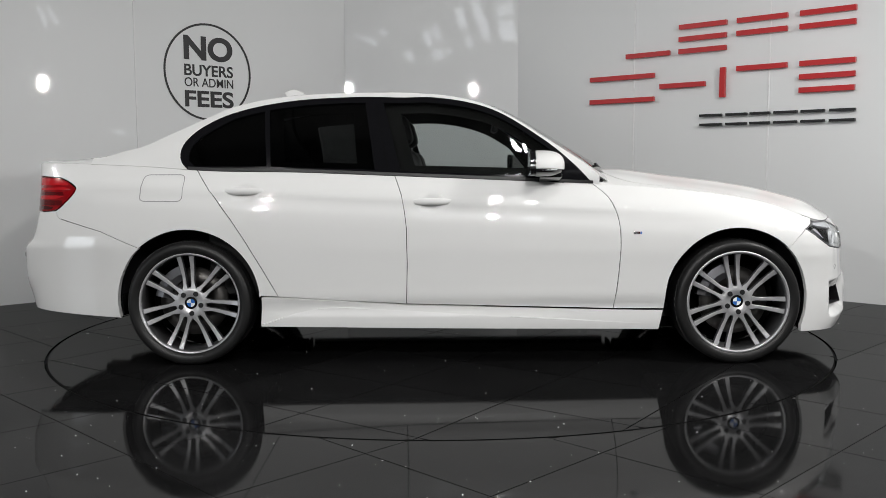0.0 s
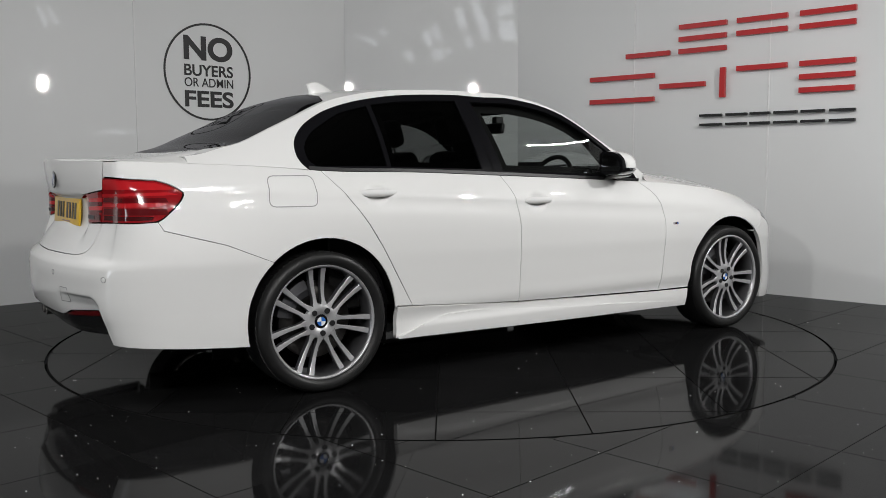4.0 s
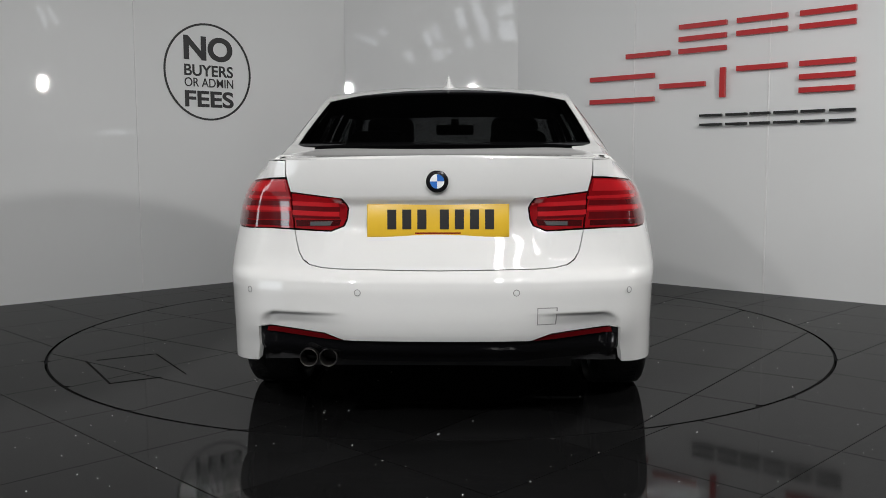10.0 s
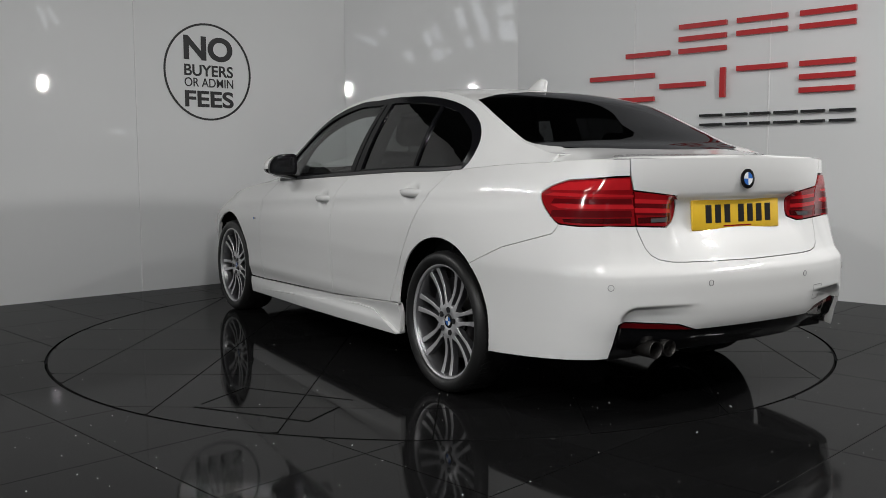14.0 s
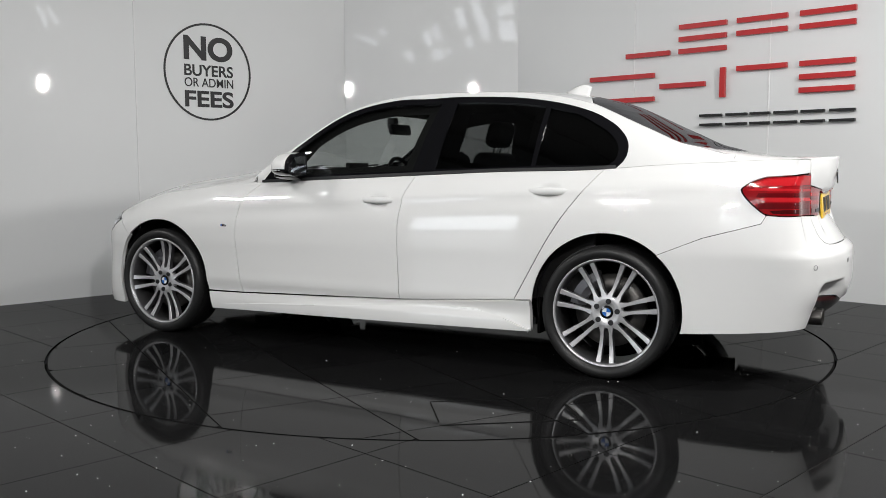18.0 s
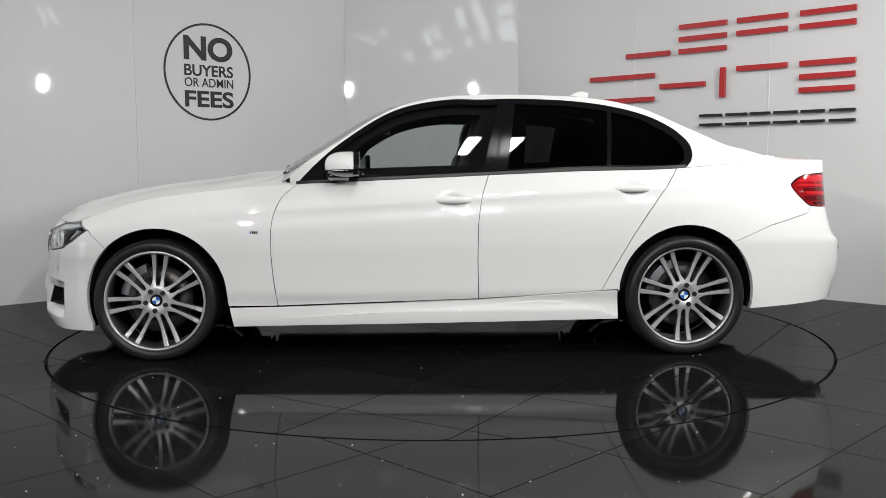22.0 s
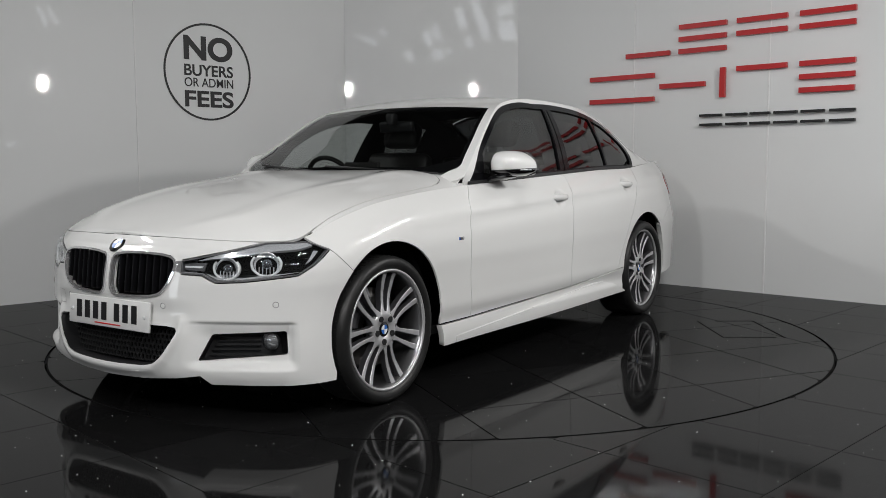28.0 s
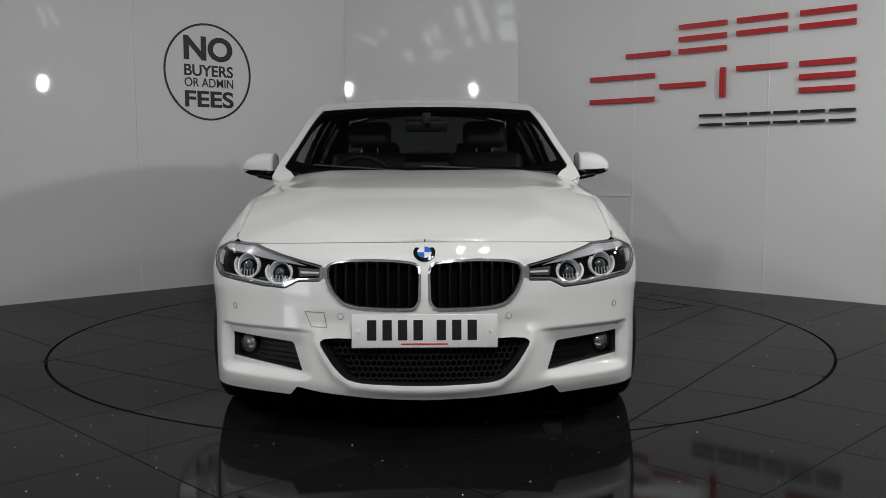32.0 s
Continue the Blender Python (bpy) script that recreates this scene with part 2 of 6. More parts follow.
def sheet(poly, lift, du=0.025, dv=0.025, fold=0.010, centre=(0.0, 0.55), flat=False):
    """Meshes an outline (or a list of an outline and its holes) of a surface's (u, v) domain on a grid and lifts it into space; its rim is folded inwards."""
    bm = bmesh.new()
    table = {}

    def vert(q):
        key = (round(q[0], 5), round(q[1], 5))
        if key not in table:
            table[key] = bm.verts.new(lift(*key))
        return table[key]

    loops = poly if isinstance(poly[0], list) else [list(poly)]
    fine = []
    for loop in loops:
        q2 = []
        for u, v in loop:
            u, g = round(u, 4), round(u / du) * du
            u = g if abs(u - g) < 0.0015 else round(u / 0.0006) * 0.0006
            q2.append((round(u, 5), round(v, 5)))
        fine.append(q2)
    us = {q[0] for loop in fine for q in loop}
    u0, u1 = min(us), max(us)
    us |= {round(k * du, 5) for k in range(int(math.ceil(u0 / du)), int(math.floor(u1 / du)) + 1)}
    us = sorted(us)
    cells, marks = [], {}
    for a, b in zip(us, us[1:]):
        if b - a < 1e-5:
            continue
        mid, edges = (a + b) / 2, []
        for loop in fine:
            for p, q in zip(loop, loop[1:] + loop[:1]):
                if min(p[0], q[0]) < mid < max(p[0], q[0]):
                    va = p[1] + (q[1] - p[1]) * (a - p[0]) / (q[0] - p[0])
                    vb = p[1] + (q[1] - p[1]) * (b - p[0]) / (q[0] - p[0])
                    edges.append(((va + vb) / 2, round(va, 5), round(vb, 5)))
        edges.sort()
        for (_, la, lb), (_, ha, hb) in zip(edges[::2], edges[1::2]):
            quad = [(a, la), (b, lb), (b, hb), (a, ha)]
            v0, v1 = min(la, lb), max(ha, hb)
            for j in range(int(math.floor(v0 / dv)), int(math.ceil(v1 / dv))):
                cell = [(round(q[0], 5), round(q[1], 5)) for q in cut(cut(quad, 1, j * dv, True), 1, (j + 1) * dv, False)]
                if len(cell) < 3:
                    continue
                cells.append((a, b, cell))
                for q in cell:
                    marks.setdefault(q[0], set()).add(q[1])
    for a, b, cell in cells:
        full = []
        for p, q in zip(cell, cell[1:] + cell[:1]):
            full.append(p)
            if p[0] == q[0] and p[0] in (a, b):
                lo, hi = min(p[1], q[1]), max(p[1], q[1])
                full += [(p[0], v) for v in sorted((v for v in marks[p[0]] if lo + 1e-5 < v < hi - 1e-5), reverse=p[1] > q[1])]
        vs = []
        for q in full:
            w = vert(q)
            if w not in vs:
                vs.append(w)
        if len(vs) > 2:
            try:
                bm.faces.new(vs)
            except ValueError:
                pass
    bmesh.ops.remove_doubles(bm, verts=bm.verts, dist=0.0004)
    bmesh.ops.dissolve_degenerate(bm, edges=bm.edges, dist=0.0002)
    bm.normal_update()
    for f in bm.faces:
        c = f.calc_center_median()
        if f.normal.dot(c - Vector((c.x * 0.8 + centre[0], 0, centre[1]))) < 0:
            f.normal_flip()
    bm.normal_update()
    if fold:
        rim = [e for e in bm.edges if len(e.link_faces) == 1]
        nor = {v: v.normal.copy() for v in bm.verts}
        ext = bmesh.ops.extrude_edge_only(bm, edges=rim)
        for e in rim:
            e.smooth = False
        kd = {tuple(round(c, 6) for c in v.co): nor[v] for v in nor}
        for v in ext["geom"]:
            if isinstance(v, bmesh.types.BMVert):
                n = kd.get(tuple(round(c, 6) for c in v.co))
                if n:
                    v.co -= n * fold
    return bm


def mirrored(bm):
    b = bm.copy()
    for v in b.verts:
        v.co.y = -v.co.y
    bmesh.ops.reverse_faces(b, faces=b.faces)
    return b


def curve(pts, n=6):
    """A smooth run through the points of an open line."""
    P = [Vector(q) for q in pts]
    P = [P[0] * 2 - P[1]] + P + [P[-1] * 2 - P[-2]]
    out = []
    for i in range(1, len(P) - 2):
        a, b, c, d = P[i - 1: i + 3]
        for k in range(n):
            t = k / n
            q = (b * 2 + (c - a) * t + (a * 2 - b * 5 + c * 4 - d) * t * t + (b * 3 - a - c * 3 + d) * t ** 3) * 0.5
            out.append((q.x, q.y))
    out.append((P[-2].x, P[-2].y))
    return out


def both(half):
    """The whole outline of one that is given for u >= 0, from the centre line back to it."""
    return half + [(-q[0], q[1]) for q in reversed(half) if abs(q[0]) > 1e-6]


# ---- room ----
CORNER = Vector((-0.078, 4.01, 0))
DIR_L, DIR_R = Vector((-0.7349, -0.6782, 0)), Vector((0.7298, -0.6837, 0))
BEND = 1.13
WALL_H = 3.3


def wall_strip(bm, a, b, h, thick, out):
    vs = []
    for q in (a, b, b + out * thick, a + out * thick):
        vs.append((bm.verts.new((q.x, q.y, 0)), bm.verts.new((q.x, q.y, h))))
    for k in range(4):
        p, q = vs[k], vs[(k + 1) % 4]
        bm.faces.new((p[0], q[0], q[1], p[1]))
    bm.faces.new([v[1] for v in vs])
    bm.faces.new([v[0] for v in reversed(vs)])


def panel_wall(name, direction, label, lengths, first):
    """A straight wall of glossy sheets that runs from the bend; each sheet is a part."""
    root = tagged(new(name), label, "wall", kind="structure")
    out = Vector((direction.y, -direction.x, 0))
    if out.y < 0:
        out = -out
    at = first
    for w in lengths:
        bm = bmesh.new()
        a, b = CORNER + direction * (at + 0.002), CORNER + direction * (at + w - 0.002)
        wall_strip(bm, a, b, WALL_H, 0.05, out)
        bmesh.ops.recalc_face_normals(bm, faces=bm.faces)
        part("panel", bm, WALL, root, smooth=False)
        if at > first:
            c = CORNER + direction * at - out * 0.002
            b2 = box(0.012, 0.008, WALL_H - 0.01, Matrix.Translation((c.x, c.y, WALL_H / 2 + 0.002)) @ Matrix.Rotation(math.atan2(direction.y, direction.x), 4, "Z"), 0.002)
            part("joint_strip", b2, SEAM, root, smooth=False)
        at += w
    return root


panel_wall("wall_left", DIR_L, "glossy light grey wall panels joined edge to edge", [2.09, 1.22, 1.22, 1.22], BEND)
panel_wall("wall_right", DIR_R, "glossy light grey wall panels with pale joint strips", [1.275, 1.195, 1.22, 1.22, 1.22], BEND)
bend = tagged(new("wall_bend"), "glossy light grey wall panel set across the corner", "wall", kind="structure")
bm = bmesh.new()
pa, pb = CORNER + DIR_L * BEND, CORNER + DIR_R * BEND
ring = []
N = 1
for k in range(N + 1):
    t = k / N
    q = pa * (1 - t) + pb * t
    o = Vector((q.x * 0.4, 1, 0)).normalized()
    ring.append([bm.verts.new((q.x, q.y, 0)), bm.verts.new((q.x, q.y, WALL_H)), bm.verts.new((q.x + o.x * 0.05, q.y + 0.05, WALL_H)), bm.verts.new((q.x + o.x * 0.05, q.y + 0.05, 0))])
for a, b in zip(ring, ring[1:]):
    for k in range(4):
        bm.faces.new((a[k], b[k], b[(k + 1) % 4], a[(k + 1) % 4]))
bmesh.ops.recalc_face_normals(bm, faces=bm.faces)
part("panel", bm, WALL, bend, smooth=False)
for q in (pb,):
    part("joint_strip", box(0.010, 0.010, WALL_H - 0.01, Matrix.Translation((q.x, q.y + 0.004, WALL_H / 2 + 0.002)), 0.002), SEAM, bend, smooth=False)

# rest of the hall, behind and above
hall = tagged(new("wall_hall"), "plain grey hall walls behind the camera", "wall", kind="structure")
HALLWALL = material("hall_wall", (0.12, 0.12, 0.12), 0.8, bump=0.2, scale=20, mottle=0.12, mottle_scale=1)
for cx, cy, sx, sy in ((0, -9.1, 17, 0.2), (-8.6, -2, 0.2, 14.4), (8.6, -2, 0.2, 14.4), (0, 5.3, 17, 0.2)):
    part("hall_side", box(sx, sy, CEIL, Matrix.Translation((cx, cy, CEIL / 2))), HALLWALL, hall, smooth=False)
bm = bmesh.new()
box(17.4, 14.8, 0.12, Matrix.Translation((0, -1.95, CEIL + 0.06)), bm=bm)
for k in range(9):
    box(0.10, 14.2, 0.16, Matrix.Translation((-7 + 1.75 * k, -1.95, CEIL - 0.08)), bm=bm)
tagged(part("ceiling", bm, CEILING, None, smooth=False), "grey sheeted ceiling with beams", "ceiling", kind="structure")
for sx, sy, turn, length, power in STRIPS:
    f = thing("ceiling_lamp", "white strip lamp fixed under the ceiling", "lamp", "ceiling strip lamps")
    f.matrix_world = Matrix.Translation((sx, sy, LAMP_Z)) @ Matrix.Rotation(radians(turn), 4, "Z")
    part("housing", box(length + 0.06, 0.18, 0.08, Matrix.Translation((0, 0, 0.0)), 0.01), WHITE, f, smooth=False)
PANE = material("glowing_pane", (0.8, 0.82, 0.85), 0.3, emit=((0.9, 0.95, 1.0), 6.0))
hw = thing("hall_window", "row of slanted daylit panes high in the hall wall", "window")
for x, z, w, h, tilt in ((0.38, 4.36, 0.21, 0.45, -12), (0.76, 4.53, 0.21, 0.42, -12), (1.37, 4.54, 0.42, 0.26, -20), (1.45, 4.07, 0.37, 0.47, -14), (0.92, 4.09, 0.2, 0.47, -12), (-0.36, 3.88, 0.13, 0.37, -20), (-0.15, 4.01, 0.13, 0.34, -20), (0.58, 3.82, 0.18, 0.26, -14), (-0.14, 3.54, 0.24, 0.24, -8), (0.07, 3.64, 0.17, 0.18, -8), (-0.78, 3.51, 0.14, 0.24, -35), (-1.77, 3.88, 0.58, 0.08, 26), (-1.39, 4.06, 0.24, 0.08, 26)):
    part("pane", box(w, 0.02, h, Matrix.Translation((x, -8.985, z)) @ Matrix.Rotation(radians(tilt), 4, "Y"), 0.004), PANE, hw, smooth=False)
# unseen emitters, added so their mirror images make highlights on the glossy walls
sw_ = thing("side_window", "small slanted glowing panes added on the hall side walls for their reflections", "window")
for x, y, z, w, h, tilt in ((8.485, -4.72, 4.06, 0.07, 0.46, 24), (8.485, -4.50, 4.10, 0.06, 0.40, 24), (8.485, -5.51, 1.48, 0.22, 0.10, -6), (8.485, -4.77, 1.79, 0.14, 0.05, 0), (8.485, -5.75, 4.0, 0.10, 0.12, 0), (8.485, -3.38, 1.72, 0.55, 0.06, -2), (8.485, -2.80, 1.75, 0.12, 0.08, 0), (-8.485, -5.26, 0.93, 0.36, 0.05, 20), (-8.485, -4.08, 0.62, 0.26, 0.04, 0)):
    part("pane", box(0.02, w, h, Matrix.Translation((x, y, z)) @ Matrix.Rotation(radians(tilt), 4, "X"), 0.004), PANE, sw_, smooth=False)
for k in range(3):
    part("mullion", box(0.05, 0.03, 1.6, Matrix.Translation((-1.1 + 1.15 * k, -8.97, 4.25)), 0.004), HALLWALL, hw, smooth=False)
for e in SPOTS:
    f = thing("flood_lamp", "black round studio lamp on a slim stand", "lamp", "studio lamps")
    f.location = (e[0], e[1], 0)
    d = (Vector((0, 0.6, 0.9)) - Vector(e)).normalized()
    m = look((0, 0, e[2]), Vector((0, 0, e[2])) + d)
    part("head", cyl(0.10, 0.10, m @ Matrix.Translation((0, 0, 0.07)), 32, bevel=0.01), BLACK_PLASTIC, f)
    part("pole", cyl(0.014, e[2] - 0.12, Matrix.Translation((0, 0, (e[2] - 0.12) / 2 + 0.02)), 16), BLACK_PLASTIC, f)
    part("base", cyl(0.22, 0.02, Matrix.Translation((0, 0, 0.011)), 40, bevel=0.005), BLACK_PLASTIC, f)

dw = thing("hall_doorway", "open hall doorway full of daylight with a grey steel frame", "doorway")
for yy, zz, sy, sz in ((-1.15, 1.22, 0.08, 2.44), (1.15, 1.22, 0.08, 2.44), (0, 2.46, 2.38, 0.08)):
    part("door_frame", box(0.10, sy, sz, Matrix.Translation((-8.46, DOORWAY[1] + yy, zz)), 0.01), HALLWALL, dw, smooth=False)

# small service door low in the right wall
sd = thing("service_door", "small flush light grey cupboard door low in the wall", "door")
c = CORNER + DIR_R * 2.173
ang = math.atan2(DIR_R.y, DIR_R.x)
sd.matrix_world = Matrix.Translation((c.x - 0.0, c.y, 0.44)) @ Matrix.Rotation(ang, 4, "Z")
part("leaf", box(0.425, 0.012, 0.60, Matrix.Translation((0, -0.006, 0)), 0.002), WALL, sd, smooth=False)
for mx, mz, wx, wz in ((0.217, 0, 0.009, 0.62), (-0.217, 0, 0.009, 0.62), (0, 0.306, 0.443, 0.009), (0, -0.306, 0.443, 0.009)):
    part("edge_strip", box(wx, 0.018, wz, Matrix.Translation((mx, -0.009, mz)), 0.002), SEAM, sd, smooth=False)

# ---- writing on the walls ----
def lettering(word, width, height, depth, m, mat, parent, weight, name="lettering"):
    cu = bpy.data.curves.new(name, "FONT")
    cu.body, cu.size, cu.extrude = word, 1.0, depth / 2
    cu.offset = weight
    tmp = new("tmp_text", cu)
    bpy.context.view_layer.update()
    me = bpy.data.meshes.new_from_object(tmp.evaluated_get(bpy.context.evaluated_depsgraph_get()))
    bpy.data.objects.remove(tmp)
    xs, ys = [v.co.x for v in me.vertices], [v.co.y for v in me.vertices]
    x0, x1, y0, y1 = min(xs), max(xs), min(ys), max(ys)
    for v in me.vertices:
        v.co = Vector(((v.co.x - x0) / (x1 - x0) * width, (v.co.y - y0) / (y1 - y0) * height, v.co.z))
        v.co = m @ v.co
    me.materials.clear()
    me.materials.append(mat)
    me.name = name
    ob = new(name, me)
    ob.parent = parent
    return ob


def on_wall(direction, u, z, off):
    """A pose whose x runs along the wall to the right, y up, z out of the wall; u from the wall's own zero."""
    out = Vector((-direction.y, direction.x, 0))
    if out.y > 0:
        out = -out
    x = Vector((0, 0, 1)).cross(out)
    p = u + out * off
    m = Matrix(((x.x, 0, out.x, p.x), (x.y, 0, out.y, p.y), (0, 1, 0, z), (0, 0, 0, 1)))
    return m


LW0, RW0 = Vector((-2.478, 1.795, 0)), Vector((2.534, 1.562, 0))
fees = thing("wall_sign", "black ring sign reading NO BUYERS OR ADMIN FEES", "sign")
cu = LW0 - DIR_L * 0.692
m = on_wall(DIR_L, cu, 1.815, 0.003)
rg = lathe([(0.407, -0.002), (0.407, 0.002), (0.390, 0.002), (0.390, -0.002)], 96)
bmesh.ops.transform(rg, matrix=m @ Matrix.Rotation(radians(90), 4, "X"), verts=rg.verts)
part("ring", rg, BLACK_SIGN, fees, smooth=False)
for word, z0, z1, weight in (("NO", 1.908, 2.117, 0.036), ("BUYERS", 1.778, 1.876, 0.020), ("OR ADMIN", 1.688, 1.764, 0.004), ("FEES", 1.518, 1.66, 0.026)):
    lettering(word, 0.455, (z1 - z0) * 0.98, 0.003, on_wall(DIR_L, LW0 - DIR_L * 0.469, z0, 0.003), BLACK_SIGN, fees, weight)

# dealer's name: plain bars in its colours
def sign_bars(name, label, cells, mat, off):
    root = thing(name, label, "sign")
    for u0, u1, z0, z1, kind in cells:
        th = 0.040 if z1 - z0 > 0.15 else 0.020
        if kind == "post":
            bars = [((u0 + u1) / 2, (z0 + z1) / 2, u1 - u0, z1 - z0)]
        else:
            bars = [((u0 + u1) / 2, {"b": z0 + th / 2, "m": (z0 + z1) / 2, "t": z1 - th / 2}[c], u1 - u0, th) for c in kind]
        for cu, cz, w, h in bars:
            m = on_wall(DIR_R, RW0 + DIR_R * cu, cz, off)
            part("bar", box(w, h, 0.028, m @ Matrix.Translation((0, 0, 0.014)), 0.002), mat, root, smooth=False)
            part("stud", cyl(0.006, off, m @ Matrix.Translation((0, 0, -off / 2)), 10), BLACK_SIGN, root, smooth=False)
    return root


sign_bars("raised_sign", "red raised bars of a dealer sign on the wall", [(-1.235, -0.818, 1.925, 2.162, "b"), (-0.735, -0.321, 1.925, 2.162, "bmt"), (-0.235, 0.168, 1.925, 2.162, "mt"), (0.261, 0.668, 1.925, 2.162, "mt"), (-1.60, -0.958, 1.553, 1.79, "bt"), (-0.905, -0.495, 1.553, 1.79, "m"), (-0.367, -0.321, 1.553, 1.79, "post"), (-0.229, 0.175, 1.553, 1.79, "t"), (0.269, 0.674, 1.553, 1.79, "bmt")], RED, 0.02)
sign_bars("raised_sign", "black raised bars below the red dealer sign", [(-0.536, -0.345, 1.330, 1.425, "bt"), (-0.310, -0.135, 1.330, 1.425, "bt"), (-0.110, 0.050, 1.330, 1.425, "bt"), (0.080, 0.260, 1.330, 1.425, "bt"), (0.290, 0.465, 1.330, 1.425, "bt"), (0.500, 0.685, 1.330, 1.425, "bt")], BLACK_SIGN, 0.02)

# ---- floor and turntable ----
DISC_R = 2.243
bm = bmesh.new()
seg = 128
inner = [bm.verts.new(((DISC_R + 0.012) * math.cos(2 * math.pi * k / seg), (DISC_R + 0.012) * math.sin(2 * math.pi * k / seg), -0.003)) for k in range(seg)]
outer = []
for k in range(seg):
    c, s = math.cos(2 * math.pi * k / seg), math.sin(2 * math.pi * k / seg)
    r = 9.0 / max(abs(c), abs(s))
    outer.append(bm.verts.new((c * r, s * r - 0.0, -0.003)))
for k in range(seg):
    bm.faces.new((inner[k], outer[k], outer[(k + 1) % seg], inner[(k + 1) % seg]))
floor = tagged(part("floor", bm, GROUT, None, smooth=False), "polished black floor tiles with thin pale joints", "floor", kind="structure")
bm = bmesh.new()
bmesh.ops.create_circle(bm, cap_ends=True, segments=128, radius=DISC_R + 0.05)
bmesh.ops.translate(bm, vec=(0, 0, -0.09), verts=bm.verts)
part("pit", bm, GAP, floor, smooth=False)


def tile_field(step, gap, off_u, off_v, angle, keep, z, mat, parent):
    """Square tiles of a grid turned by an angle; the rim of the field is cut to shape by keep(outline)."""
    ca, sa = math.cos(radians(angle)), math.sin(radians(angle))
    for i in range(-16, 17):
        for j in range(-16, 17):
            u0, v0 = off_u + i * step, off_v + j * step
            poly = [(u0 + gap / 2, v0 + gap / 2), (u0 + step - gap / 2, v0 + gap / 2), (u0 + step - gap / 2, v0 + step - gap / 2), (u0 + gap / 2, v0 + step - gap / 2)]
            world_poly = [(ca * a - sa * b, sa * a + ca * b) for a, b in poly]
            for q in keep(world_poly):
                if len(q) < 3:
                    continue
                bm = bmesh.new()
                top = [bm.verts.new((a, b, z)) for a, b in q]
                low = [bm.verts.new((a, b, z - 0.012)) for a, b in q]
                bm.faces.new(top)
                for k in range(len(q)):
                    bm.faces.new((low[k], low[(k + 1) % len(q)], top[(k + 1) % len(q)], top[k]))
                part("tile", bm, mat, parent, smooth=False)


def arc_clip(poly, r, inside):
    """Cuts an outline by the turntable's circle."""
    fine = []
    for a, b in zip(poly, poly[1:] + poly[:1]):
        for k in range(24):
            t = k / 24
            fine.append((a[0] + (b[0] - a[0]) * t, a[1] + (b[1] - a[1]) * t))
    ins = [(math.hypot(*q) <= r) == inside for q in fine]
    if all(ins):
        return [poly]
    if not any(ins):
        return []
    out = []
    n = len(fine)
    start = next(k for k in range(n) if ins[k] and not ins[k - 1])
    run = []
    prev = None
    for k in range(n + 1):
        q = fine[(start + k) % n]
        inn = ins[(start + k) % n]
        if inn:
            if prev is not None:
                a0, a1 = math.atan2(prev[1], prev[0]), math.atan2(q[1], q[0])
                d = (a1 - a0 + math.pi) % (2 * math.pi) - math.pi
                for i in range(1, 16):
                    a = a0 + d * i / 16
                    run.append((r * math.cos(a), r * math.sin(a)))
                prev = None
            if k < n:
                run.append(q)
        elif prev is None:
            prev = q
            a = math.atan2(q[1], q[0])
            run.append((r * math.cos(a), r * math.sin(a)))
    out.append(run)
    return out


def keep_floor(poly):
    cx, cy = sum(q[0] for q in poly) / 4, sum(q[1] for q in poly) / 4
    if abs(cx) > 4.6 or cy < -6.6 or cy > 4.4 or (cy > 0 and abs(cx) + cy > 5.0):
        return []
    return arc_clip(poly, DISC_R + 0.010, False)


tile_field(0.6, 0.0045, -0.085, -0.3, 45.0, keep_floor, 0.0, TILE, floor)
rest_bm = bmesh.new()
for i in range(-24, 25):
    for j in range(-24, 25):
        u0, v0 = -0.085 + i * 0.6, -0.3 + j * 0.6
        q = [((a - b) * math.sqrt(0.5), (a + b) * math.sqrt(0.5)) for a, b in ((u0 + 0.00225, v0 + 0.00225), (u0 + 0.59775, v0 + 0.00225), (u0 + 0.59775, v0 + 0.59775), (u0 + 0.00225, v0 + 0.59775))]
        cx, cy = sum(p[0] for p in q) / 4, sum(p[1] for p in q) / 4
        if (abs(cx) > 4.6 or cy < -6.6) and abs(cx) < 8.05 and -8.55 < cy < 4.75:
            rest_bm.faces.new([rest_bm.verts.new((a, b, 0.0)) for a, b in q])
tagged(part("tile", rest_bm, TILE, floor, smooth=False), kind="stuff")
disc = thing("turntable", "round motorised turntable tiled in polished black", "turntable")
bm = lathe([(0.001, -0.06), (DISC_R, -0.06), (DISC_R, -0.012), (DISC_R, -0.0035), (0.001, -0.0035)], 128)
bmesh.ops.rotate(bm, matrix=Matrix.Rotation(radians(90), 3, "X"), verts=bm.verts)
part("disc", bm, DARK_GROUT, disc, "black turntable plate", smooth=False)
tile_field(0.6, 0.006, -0.055, 0.0, 55.5, lambda p: arc_clip(p, DISC_R - 0.006, True), 0.0, TILE, disc)

# ---- car body surfaces ----
OUTLINE = [(2.19, 0), (2.183, 0.15), (2.16, 0.32), (2.115, 0.47), (2.05, 0.60), (1.990, 0.703), (1.922, 0.787), (1.825, 0.842), (1.70, 0.870), (1.58, 0.883), (1.405, 0.891), (1.1, 0.893), (0.7, 0.897), (0, 0.902), (-0.6, 0.904), (-1.0, 0.906), (-1.405, 0.908), (-1.75, 0.895), (-2.0, 0.858), (-2.186, 0.807), (-2.302, 0.727), (-2.36, 0.60), (-2.40, 0.45), (-2.43, 0.25), (-2.44, 0)]


